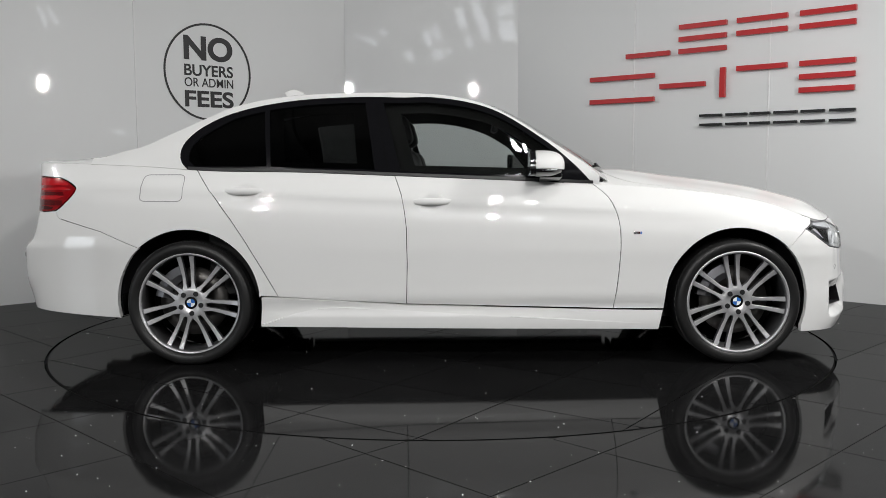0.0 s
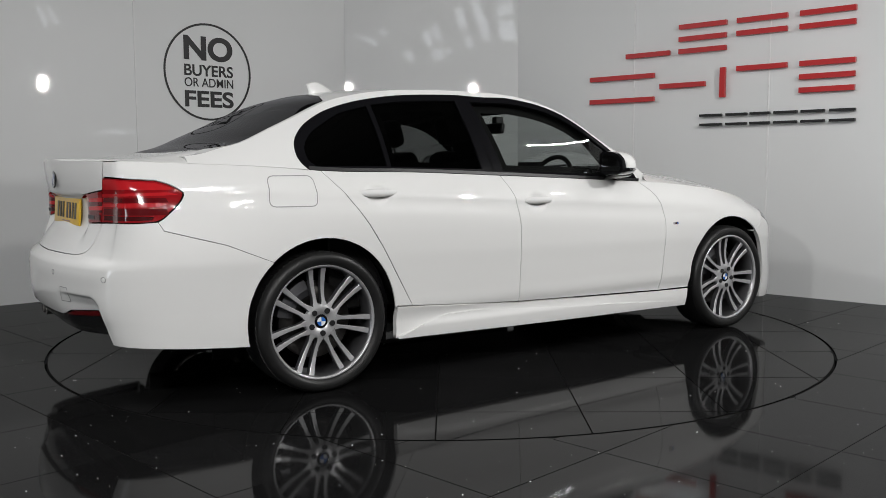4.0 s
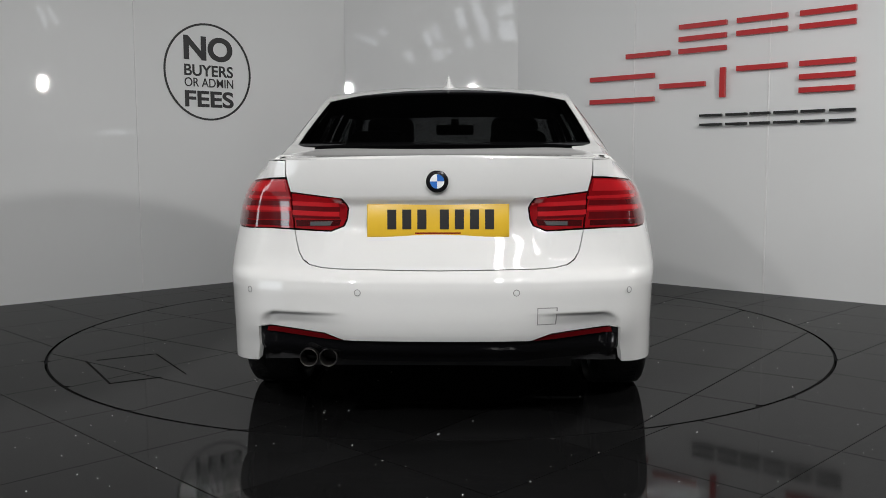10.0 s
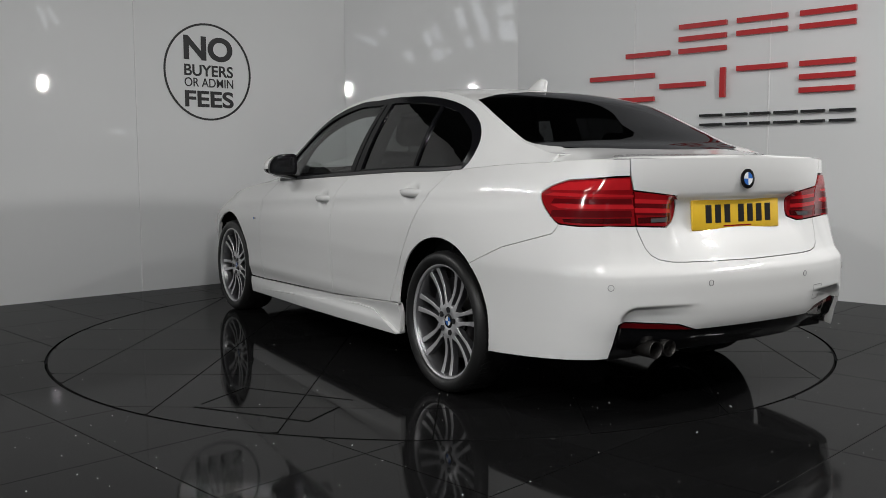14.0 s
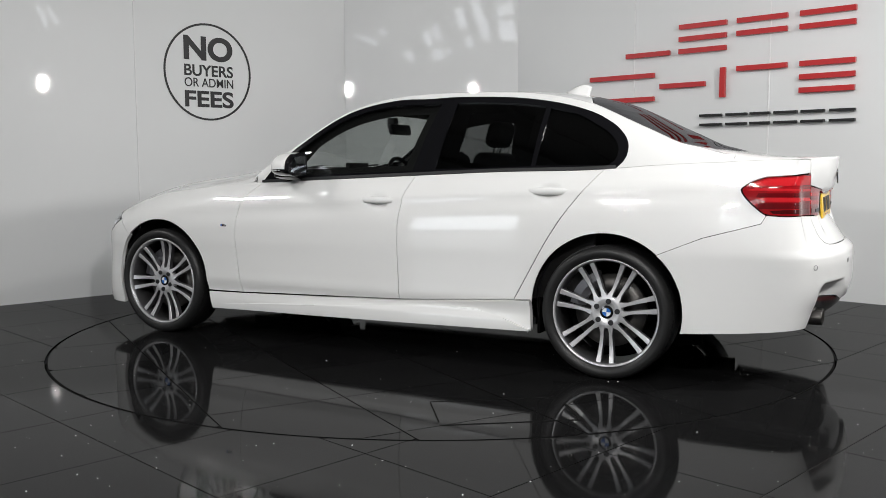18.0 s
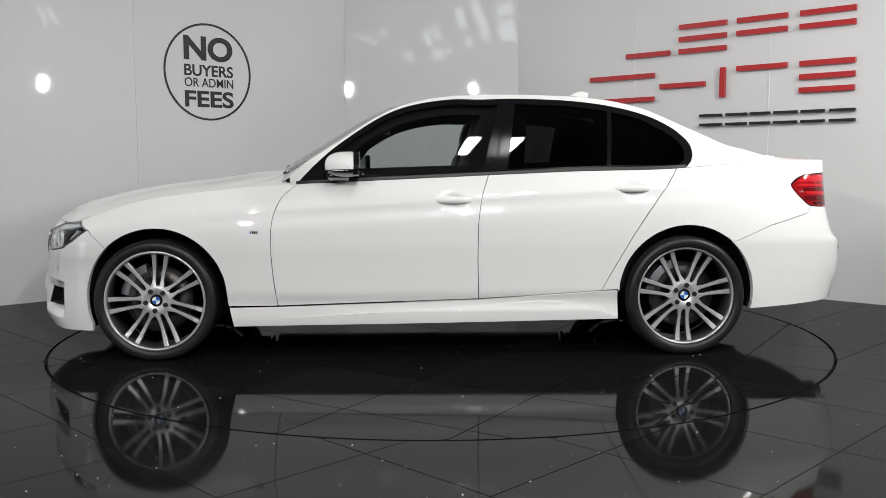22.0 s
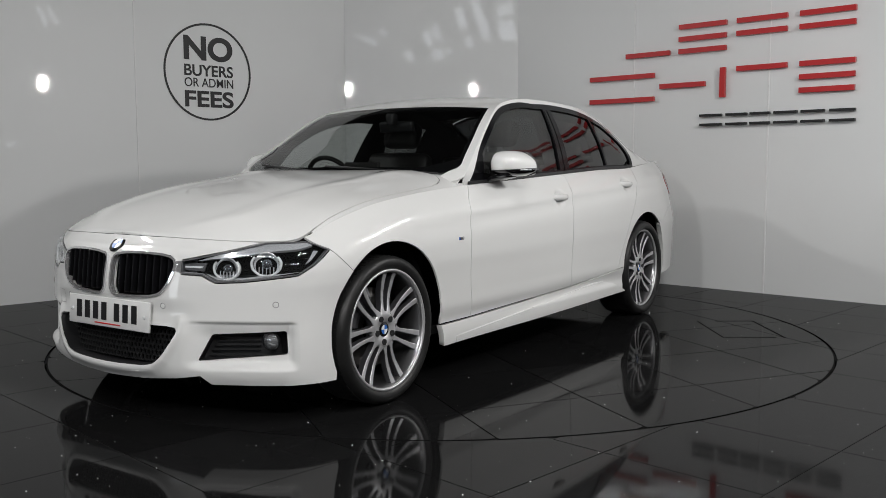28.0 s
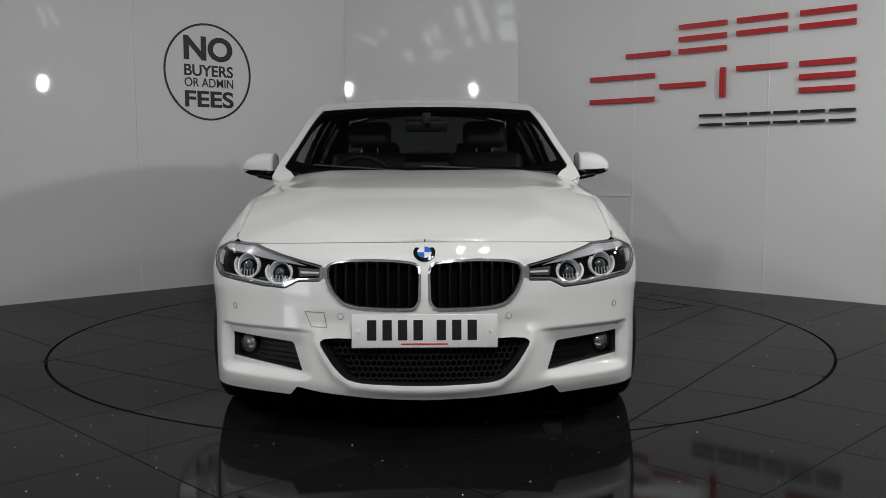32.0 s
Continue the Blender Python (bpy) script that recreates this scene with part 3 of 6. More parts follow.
def outline_samples():
    P = [np.array(q, float) for q in OUTLINE]
    P = [P[1] * (1, -1)] + P + [P[-2] * (1, -1)]
    out = []
    for i in range(1, len(P) - 2):
        for t in np.linspace(0, 1, 24, endpoint=False):
            a, b, c, d = P[i - 1: i + 3]
            out.append(0.5 * (2 * b + (c - a) * t + (2 * a - 5 * b + 4 * c - d) * t * t + (3 * b - a - 3 * c + d) * t ** 3))
    out.append(P[-2])
    return np.array(out)


OUT = outline_samples()
ARC = np.r_[0, np.cumsum(np.hypot(*np.diff(OUT, axis=0).T))]
TAN = np.gradient(OUT, ARC, axis=0)
TAN /= np.hypot(*TAN.T)[:, None]
NOR = np.c_[TAN[:, 1], -TAN[:, 0]] * 1.0
if NOR[0, 0] < 0:
    NOR = -NOR
LEN = float(ARC[-1])


def s_x(x):
    """Way along the body from the nose to the side at x."""
    return float(np.interp(-x, -OUT[:, 0], ARC))


def s_f(y):
    k = int(np.argmax(OUT[:, 1] > 0.87))
    return float(np.interp(y, OUT[:k, 1], ARC[:k]))


def s_r(y):
    k = len(OUT) - int(np.argmax(OUT[::-1, 1] > 0.87))
    return float(np.interp(-y, -OUT[k:, 1], ARC[k:]))


D_FRONT = hermite([(0.1, 0.06), (0.16, 0.03), (0.20, 0.008), (0.26, 0.0), (0.35, 0.006), (0.42, 0.022), (0.50, 0.032), (0.57, 0.038), (0.64, 0.052), (0.70, 0.075), (0.74, 0.105), (0.80, 0.16)])
D_REAR = hermite([(0.18, 0.11), (0.30, 0.05), (0.36, 0.030), (0.40, 0.014), (0.45, 0.004), (0.52, 0.002), (0.585, 0.005), (0.604, 0.010), (0.616, 0.020), (0.640, 0.052), (0.66, 0.066), (0.72, 0.092), (0.80, 0.112), (0.88, 0.112), (0.95, 0.098), (1.0, 0.090), (1.06, 0.085)])
D_SIDE = hermite([(0.12, 0.050), (0.17, 0.030), (0.20, 0.024), (0.25, 0.022), (0.285, 0.026), (0.31, 0.024), (0.34, 0.014), (0.42, 0.010), (0.52, 0.006), (0.62, 0.0), (0.70, 0.0), (0.77, 0.004), (0.82, 0.010), (0.855, 0.020), (0.89, 0.034), (0.93, 0.062), (0.965, 0.092), (1.0, 0.128), (1.06, 0.20)])
Z_TOP_X = hermite([(-2.4, 1.045), (-2.2, 1.042), (-1.9, 1.032), (-1.6, 1.018), (-1.37, 1.001), (-0.82, 0.988), (-0.35, 0.969), (0.2, 0.946), (0.66, 0.925), (0.9, 0.912), (1.2, 0.885), (1.45, 0.850), (1.65, 0.800), (1.80, 0.750), (1.9, 0.730), (2.0, 0.726), (2.1, 0.733), (2.19, 0.741)])


def z_top(s):
    return Z_TOP_X(float(np.interp(abs(s), ARC, OUT[:, 0])))


def smooth(a, b, t):
    t = min(1, max(0, (t - a) / (b - a)))
    return t * t * (3 - 2 * t)


LIP = [(0.40, 0.410), (0.395, 0.378), (0.365, 0.325), (0.325, 0.265), (0.265, 0.222), (0.12, 0.208), (0.0, 0.206)]


def seg_far(y, z, p, q):
    """Distance of (y, z) from the line between p and q."""
    dy, dz = q[0] - p[0], q[1] - p[1]
    t = min(1, max(0, ((y - p[0]) * dy + (z - p[1]) * dz) / (dy * dy + dz * dz)))
    return math.hypot(y - p[0] - dy * t, z - p[1] - dz * t)


def sculpt(s, y, z, nx):
    d = 0.0
    if nx < -0.3:
        # number plate recess and lower bumper step
        d += 0.034 * (1 - smooth(0.37, 0.45, y)) * smooth(0.66, 0.80, z) * (1 - smooth(0.870, 0.904, z))
        qa, qb = y - 0.605, z - 0.415
        dist = math.hypot(max(qa, 0), max(qb, 0)) + min(max(qa, qb), 0) - 0.065
        d += (0.017 * (1 - smooth(-0.006, 0.006, dist)) + 0.012 * (1 - smooth(-0.04, 0.0, dist))) * smooth(0.30, 0.56, y)
    elif nx > 0.25:
        # recess round the fog lamp openings, raised centre
        d += smooth(0.40, 0.52, y) * (1 - smooth(0.786, 0.806, y)) * (0.018 * (1 - smooth(0.408, 0.418, z)) + 0.020 * (1 - smooth(0.35, 0.41, z))) * smooth(0.226, 0.266, z)
        if y < 0.50 and z < 0.44:
            # raised lip round the lower opening
            far = min(seg_far(y, z, p, q) for p, q in zip(LIP, LIP[1:]))
            d -= 0.012 * math.exp(-(far / 0.022) ** 2)
        d -= 0.010 * smooth(0.44, 0.51, z) * (1 - smooth(0.68, 0.70, z)) * (1 - smooth(0.34, 0.52, y))
    return d


def body(s, z, off=0.0):
    a = abs(s)
    x, y = np.interp(a, ARC, OUT[:, 0]), np.interp(a, ARC, OUT[:, 1])
    nx, ny = np.interp(a, ARC, NOR[:, 0]), np.interp(a, ARC, NOR[:, 1])
    l = math.hypot(nx, ny)
    nx, ny = nx / l, ny / l
    shift = (0.985 - Z_TOP_X(x)) * (0.6 + 0.4 * smooth(-0.2, 1.0, x))
    low = max(smooth(1.0, 1.2, x), smooth(1.5, 1.9, -x))
    zs = z + low * (max(z, 0.38) - z) * 0.85
    zc = 0.835 - 0.050 * x
    crease = (0.006 * math.exp(-((z - zc + 0.045) / 0.032) ** 2) - 0.004 * math.exp(-((z - zc) / 0.012) ** 2)) * smooth(-2.1, -1.8, x) * (1 - smooth(1.0, 1.5, x))
    d = max(nx, 0) ** 2 * D_FRONT(z) + max(-nx, 0) ** 2 * D_REAR(z) + ny * ny * D_SIDE(zs + shift * smooth(0.45, 0.8, z)) + ny * ny * crease + sculpt(s, y, z, nx) + off
    for hx, hz in ((-0.160, 0.836), (-1.115, 0.891)):
        q = math.hypot((x - hx) / 0.072, (z - hz) / 0.046)
        if q < 1 and ny > 0.8:
            d += 0.020 * (1 - smooth(0.45, 1.0, q))
    d += ny * ny * 0.034 * smooth(1.2, 2.05, -x) * smooth(0.60, 0.86, z)
    x, y = x - nx * d, max(0.0, y - ny * d)
    return (float(x), float(y if s >= 0 else -y), z)


def rear(t, z, off=0.0):
    """The same surface by the way from the tail's middle."""
    s = LEN - abs(t)
    q = body(s, z, off)
    return (q[0], q[1] if t >= 0 else -q[1], z)


def at(off, f=body):
    return lambda u, v: f(u, v, off)


Z_MID = hermite([(-2.40, 1.052), (-2.36, 1.058), (-2.28, 1.056), (-2.1, 1.062), (-1.9, 1.088), (-1.75, 1.108), (-1.5, 1.13), (0.6, 1.01), (0.77, 1.0), (0.94, 0.985), (1.1, 0.968), (1.3, 0.945), (1.5, 0.917), (1.7, 0.880), (1.85, 0.842), (1.97, 0.800), (2.06, 0.760), (2.12, 0.741)])


def deck(s, w, off=0.0):
    """Bonnet and boot: from the shoulder (w = 1) to the middle (w = 0)."""
    x, y, z = body(abs(s), z_top(s))
    n = 8.0 if x < 0 else 3.2 + 2.6 * (1 - smooth(0.75, 1.15, x))
    zc = max(z, Z_MID(x))
    ww = abs(w)
    z += (zc - z) * (1 - ww ** n)
    if x > 0.7:
        z += 0.010 * math.exp(-((ww - 0.62) / 0.09) ** 2) * smooth(0.7, 0.9, x) * (1 - smooth(1.85, 2.05, x))
    return (x, y * w, z - off)


Z_RAIL = hermite([(-1.95, 1.066), (-1.90, 1.070), (-1.784, 1.102), (-1.70, 1.122), (-1.56, 1.183), (-1.427, 1.243), (-1.324, 1.290), (-1.245, 1.324), (-1.139, 1.354), (-0.95, 1.387), (-0.7, 1.403), (-0.4, 1.408), (-0.2, 1.401), (-0.05, 1.385), (0.094, 1.350), (0.226, 1.292), (0.281, 1.260), (0.439, 1.154), (0.646, 1.013), (0.692, 0.975), (0.74, 0.937), (0.8, 0.895)])
Y_RAIL = hermite([(-1.95, 0.665), (-1.784, 0.660), (-1.70, 0.655), (-1.427, 0.624), (-1.245, 0.599), (-1.0, 0.590), (-0.7, 0.588), (-0.2, 0.594), (0.0, 0.606), (0.1, 0.624), (0.226, 0.659), (0.439, 0.720), (0.692, 0.795), (0.8, 0.828)])


def cabin_side(x, z, off=0.0):
    """Side of the cabin, leaning in from the shoulder to the roof rail."""
    b = body(s_x(x), Z_TOP_X(x))
    zr, yr = Z_RAIL(x), Y_RAIL(x)
    h = max(0.02, zr - b[2])
    t = (z - b[2]) / h
    y = b[1] + (yr - b[1]) * t + 0.022 * math.sin(math.pi * min(1, max(0, t))) * min(1, h / 0.3)
    return (x, y - off, z)


BULGE = hermite([(-1.95, -0.06), (-1.784, -0.06), (-1.5, -0.055), (-1.139, -0.045), (-0.9, 0.0), (-0.1, 0.0), (0.1, 0.05), (0.3, 0.08), (0.646, 0.14), (0.8, 0.16)])
CROWN = hermite([(-1.95, 0.0), (-1.784, 0.004), (-1.5, 0.014), (-1.24, 0.024), (-1.0, 0.032), (-0.6, 0.034), (0.0, 0.028), (0.15, 0.022), (0.5, 0.012), (0.8, 0.0)])


def canopy(x, v, off=0.0):
    """Windscreen, roof and rear screen in one sweep between the rails."""
    k = 1 - abs(v) ** 2.3
    return (x + BULGE(x) * (1 - v * v), v * Y_RAIL(x), Z_RAIL(x) + CROWN(x) * k - off)


# ---- the car ----
car = thing("car", "white four-door saloon car with dark-tinted rear windows", "car")


def pair(name, poly, lift, mat, label="", parent=None, du=0.025, dv=0.025, fold=0.010, gap=0.002, parents=None):
    bm = sheet(shrink(poly, gap) if gap else poly, lift, du, dv, fold)
    other = mirrored(bm)
    a = part(name, bm, mat, parents[0] if parents else (parent or car), label)
    b = part(name, other, mat, parents[1] if parents else (parent or car), label)
    return a, b


def side(pts):
    return [(s_x(x), z) for x, z in pts]


def arch(cx, r, a0, a1, n=26, cz=0.335):
    return [(cx + r * math.cos(radians(a0 + (a1 - a0) * k / n)), cz + r * math.sin(radians(a0 + (a1 - a0) * k / n))) for k in range(n + 1)]


ARCH_R = 0.365
FRONT_X, REAR_X = 1.395, -1.405
door_f = [(0.765, 0.289), (0.786, 0.435), (0.797, 0.616), (0.788, 0.736), (0.764, 0.81), (0.735, 0.862), (0.67, 0.922)]
door_f = curve(door_f, 3)
door_m = [(-0.350, 0.969), (-0.327, 0.91), (-0.312, 0.868), (-0.296, 0.78), (-0.288, 0.705), (-0.285, 0.527), (-0.290, 0.317)]
door_r = [(-1.37, 1.001), (-1.250, 0.850), (-1.180, 0.755), (-1.108, 0.644), (-1.022, 0.495), (-0.944, 0.356)]


def top_run(x0, x1, n=24):
    return [(x0 + (x1 - x0) * k / n, Z_TOP_X(x0 + (x1 - x0) * k / n)) for k in range(n + 1)]


# side panels
fender = door_f + top_run(0.69, 1.836, 30)[1:] + [(1.80, 0.715), (1.749, 0.692)] + arch(FRONT_X, ARCH_R, 46, 178) + [(1.025, 0.288)]
pair("front_wing", side(fender), body, PAINT)
fd = door_f[::-1] + [(0.6, 0.294), (0.2, 0.304)] + door_m[::-1] + top_run(-0.35, 0.67)[1:-1]
doorL, doorR = pair("front_door", side(fd), body, PAINT, du=0.016, dv=0.014)
rd = door_m + [(-0.6, 0.334), (-0.8, 0.347)] + door_r[::-1] + top_run(-1.37, -0.35)[1:-1]
rdoorL, rdoorR = pair("rear_door", side(rd), body, PAINT, du=0.016, dv=0.014)
sill = [(1.02, 0.283), (0.765, 0.286), (0.2, 0.300), (-0.290, 0.313), (-0.8, 0.343), (-0.944, 0.352), (-1.03, 0.357), (-1.037, 0.205), (0.4, 0.186), (0.998, 0.180)]
pair("side_skirt", side(sill), lambda u, v: body(u, v, -0.006), PAINT, fold=0.03)
TAIL_EDGE = curve([(-2.13, 0.964), (-2.07, 0.946), (-2.024, 0.920), (-2.016, 0.902), (-2.036, 0.868), (-2.077, 0.827), (-2.12, 0.797), (-2.20, 0.789)], 4)
TAIL_OUT = side(TAIL_EDGE[::-1]) + [(s_r(0.67), 0.974), (s_r(0.604), 0.976), (s_r(0.592), 0.923), (s_r(0.575), 0.785), (s_r(0.70), 0.787)]
qp = side([(-0.948, 0.356), (-1.03, 0.361)]) + side(arch(REAR_X, ARCH_R, 2, 132)) + side([(-1.85, 0.690), (-2.098, 0.757), (-2.12, 0.793)] + [(x + 0.003, z) for x, z in TAIL_EDGE[::-1][5:]])
qp += [(s_r(0.67), 0.976), (s_r(0.606), 0.978), (s_r(0.606), 1.043)] + [(s_x(x), z) for x, z in top_run(-2.30, -1.40, 26)[2:]] + side(door_r)
pair("rear_wing", qp, body, PAINT, fold=0.008)

# bumpers
def F(pts):
    return [(s_f(y), z) for y, z in pts]


def R(pts):
    return [(LEN - s_r(y), z) for y, z in pts]


def RX(pts):
    return [(LEN - s_x(x), z) for x, z in pts]


KIDNEY = F([(0.016, 0.645), (0.030, 0.668), (0.10, 0.677), (0.20, 0.680), (0.30, 0.676), (0.350, 0.668), (0.372, 0.648), (0.366, 0.610), (0.345, 0.565), (0.305, 0.522), (0.25, 0.508), (0.15, 0.502), (0.04, 0.502), (0.018, 0.53)])
LOWER = F([(0, 0.394), (0.33, 0.394)] + curve([(0.372, 0.390), (0.384, 0.374), (0.352, 0.322), (0.312, 0.272), (0.255, 0.238), (0.12, 0.228), (0, 0.226)], 4))
FOG = rnd(F([(0.462, 0.262), (0.514, 0.366), (0.778, 0.381), (0.782, 0.288)]), 0.012)
HEAD = F([(0.392, 0.655), (0.395, 0.600), (0.48, 0.596), (0.535, 0.568), (0.63, 0.572), (0.72, 0.583)]) + side([(1.89, 0.598), (1.83, 0.636), (1.749, 0.692), (1.80, 0.716), (1.836, 0.728)]) + F([(0.71, 0.725), (0.64, 0.708), (0.56, 0.688)])
front_half = F([(0, 0.166), (0.19, 0.172), (0.38, 0.190), (0.478, 0.206), (0.515, 0.170), (0.757, 0.168)]) + side([(1.735, 0.166)]) + side(arch(FRONT_X, ARCH_R, -22, 46)) + side([(1.749, 0.690), (1.83, 0.634), (1.89, 0.596)]) + F([(0.72, 0.581), (0.63, 0.570), (0.535, 0.566), (0.48, 0.594), (0.394, 0.598), (0.390, 0.657), (0.56, 0.691), (0.64, 0.711), (0.685, 0.722), (0.66, 0.7245), (0.58, 0.7275), (0.49, 0.731), (0.28, 0.7375), (0, 0.7395)])
bump = both(front_half)
for hole in (KIDNEY, FOG):
    bump = with_hole(bump, hole)
    bump = with_hole(bump, [(-a, b) for a, b in hole])
bump = with_hole(bump, both(LOWER))
fbumper = part("front_bumper", sheet(bump, body, 0.012, 0.006, 0.024), PAINT, car)
rear_half = R([(0, 0.383), (0.344, 0.383), (0.42, 0.408), (0.66, 0.428), (0.680, 0.42), (0.695, 0.34), (0.712, 0.285)]) + RX([(-2.22, 0.278), (-2.0, 0.262), (-1.776, 0.250)]) + [(LEN - a, b) for a, b in side(arch(REAR_X, ARCH_R, 180 + 14, 132))] + RX([(-1.85, 0.689), (-2.098, 0.7555), (-2.12, 0.792), (-2.20, 0.786)]) + R([(0.70, 0.786), (0.576, 0.781), (0.569, 0.76), (0.560, 0.734), (0.545, 0.698), (0.523, 0.672), (0.492, 0.6545), (0.44, 0.6445), (0.373, 0.641), (0, 0.637)])
rbumper = part("rear_bumper", sheet(both(rear_half), rear, 0.012, 0.006, 0.030), PAINT, car)

# bonnet, boot lid, deck strips
HOOD_W = 0.955
def deck_t(u, v, off=0.0):
    """The bonnet's and boot's domain turned: across first, then along."""
    return deck(v, u, off)


shut = [(0.985, 1.78), (HOOD_W + 0.010, 1.6), (HOOD_W, 1.3), (HOOD_W + 0.006, 1.05), (HOOD_W + 0.004, 0.93), (HOOD_W - 0.012, 0.86), (HOOD_W - 0.05, 0.805), (HOOD_W - 0.10, 0.772), (0.80, 0.752)]
shut = curve(shut, 4)
hood_half = [(0.0, s_f(0.003)), (0.985, s_f(0.003)), (0.996, s_f(0.10)), (0.996, s_x(1.86))] + [(w, s_x(x)) for w, x in shut] + [(0.5, s_x(0.735)), (0.0, s_x(0.72))]
hood_poly = both(hood_half)
part("bonnet", sheet(hood_poly, deck_t, 0.03, 0.03, 0.012), PAINT, car)
pair("bonnet_edge", [(w + 0.004, s_x(x - 0.004)) for w, x in shut] + [(0.78, s_x(0.70)), (0.78, s_x(0.52)), (1.004, s_x(0.52)), (1.004, s_x(1.776))], deck_t, PAINT, du=0.03, dv=0.03, fold=0.006, gap=0)
LID = 0.83
bm = sheet([(-LID, s_x(-1.72)), (-LID, s_x(-2.15)), (-LID, s_r(0.70)), (LID, s_r(0.70)), (LID, s_x(-2.15)), (LID, s_x(-1.72))], deck_t, 0.03, 0.03, 0.0)
boot = part("boot_top", bm, PAINT, car)
bm = sheet([(-1, s_r(0.715)), (-1, s_r(0.0)), (1, s_r(0.0)), (1, s_r(0.715))], deck_t, 0.05, 0.02, 0.0)
part("boot_lip", bm, PAINT, car)
pair("shoulder_inner", [(0.68, s_x(-1.76)), (0.68, s_x(-2.12)), (0.985, s_x(-2.12)), (0.985, s_x(-1.76))], lambda u, v: deck_t(u, v, 0.004), PAINT, du=0.03, dv=0.03, fold=0, gap=0)
pair("shoulder", [(LID + 0.001, s_x(-1.55)), (LID + 0.001, s_r(0.70)), (1.0, s_r(0.70)), (1.0, s_x(-1.55))], deck_t, PAINT, du=0.03, dv=0.03, fold=0.005, gap=0)
TAIL_IN = R([(0.588, 0.921), (0.48, 0.910), (0.377, 0.897), (0.360, 0.862), (0.366, 0.82), (0.380, 0.795), (0.422, 0.778), (0.572, 0.785)])
lid_half = R([(0, 0.6405), (0.373, 0.6445), (0.44, 0.648), (0.49, 0.658), (0.52, 0.675), (0.541, 0.700), (0.556, 0.735), (0.565, 0.76), (0.572, 0.781), (0.422, 0.775), (0.376, 0.794), (0.363, 0.82), (0.357, 0.862), (0.374, 0.900), (0.48, 0.913), (0.588, 0.925), (0.6025, 0.985), (0.605, 1.043), (0.3, 1.047), (0, 1.047)])
part("boot_lid", sheet(both(lid_half), rear, 0.016, 0.012, 0.010), PAINT, car)

# roof and cabin sides
SCREEN_TOP, SCREEN_LOW = 0.135, 0.70
BACK_TOP, BACK_LOW = -1.07, -1.80
def across(half):
    """A closed outline, mirrored across the car's middle, of one that is given from the front of the middle line to its back."""
    return half + [(x, -v) for x, v in reversed(half) if abs(v) > 1e-6]


BACK = across([(-1.10, 0.0), (-1.12, 0.35), (-1.163, 0.70), (-1.24, 0.947), (-1.43, 0.956), (-1.69, 0.963), (-1.745, 0.946), (-1.800, 0.89), (-1.835, 0.70), (-1.842, 0.0)])
part("roof", sheet(across([(SCREEN_TOP + 0.01, 0.0), (SCREEN_TOP + 0.01, 1.0), (-1.235, 1.0), (-1.235, 0.951), (-1.158, 0.70), (-1.115, 0.35), (-1.095, 0.0)]), canopy, 0.03, 0.05, 0.0), PAINT, car)
def rail_run(x0, x1, n=30, dz=0.0):
    return [(x0 + (x1 - x0) * k / n, Z_RAIL(x0 + (x1 - x0) * k / n) + dz) for k in range(n + 1)]


# side window outline, outer edge of the black surround
WIN = [(0.668, 0.925), (0.55, 1.046), (0.430, 1.146), (0.226, 1.280), (0.06, 1.346), (-0.15, 1.380), (-0.33, 1.380), (-0.523, 1.385), (-0.825, 1.372), (-1.067, 1.338), (-1.248, 1.288), (-1.36, 1.232), (-1.42, 1.185), (-1.458, 1.135), (-1.468, 1.085), (-1.455, 1.04), (-1.42, 1.003)]
WIN = curve(WIN, 5)
belt = top_run(-1.42, 0.668, 30)
frame_poly = rail_run(0.70, -1.95, 62) + top_run(-1.95, -1.42, 10) + [(x, z) for x, z in WIN[::-1]][1:] + [(0.69, 0.920), (0.70, 0.920)]
pair("side_frame", frame_poly, cabin_side, PAINT, "white roof rail and pillars", du=0.03, dv=0.03, fold=0.012, gap=0)
WIN_TOP = hermite([(x, z) for x, z in reversed(WIN) if x > -1.40 and z > 1.2 or x > 0], 400)


def top_of(x0, x1, drop, n=14):
    """The window's upper edge from x0 to x1, lowered by the width of the black band."""
    return [(x0 + (x1 - x0) * k / n, WIN_TOP(x0 + (x1 - x0) * k / n) - drop) for k in range(n + 1)]


holeF = [(0.515, 0.962), (-0.322, 0.992)] + top_of(-0.417, 0.485, 0.030, 20)
holeR = [(-0.455, 1.000), (-0.990, 1.016)] + top_of(-1.018, -0.510, 0.032)
holeQ = [(-1.012, 1.018), (-1.385, 1.020)] + curve([(-1.418, 1.050), (-1.422, 1.095), (-1.402, 1.138), (-1.35, 1.187), (-1.24, 1.250)], 4) + top_of(-1.20, -1.042, 0.034, 5)
surround = with_hole(WIN + [(x, z) for x, z in belt[1:-1]], holeF)
surround = with_hole(surround, holeR)
surround = with_hole(surround, holeQ)
pair("window_surround", surround, at(-0.002, cabin_side), BLACK_TRIM, "satin black window surround", du=0.03, dv=0.03, fold=0.014, gap=0)
glassF = [(0.525, 0.950), (-0.318, 0.980)] + top_of(-0.425, 0.49, 0.022, 20)
pair("front_window", glassF, at(0.008, cabin_side), CLEAR, "clear side window", du=0.05, dv=0.05, fold=0, gap=0)
glassR = [(-0.445, 0.990), (-0.996, 1.006)] + top_of(-1.024, -0.500, 0.024)
pair("rear_window", glassR, at(0.008, cabin_side), PRIVACY, "dark privacy glass", du=0.05, dv=0.05, fold=0, gap=0)
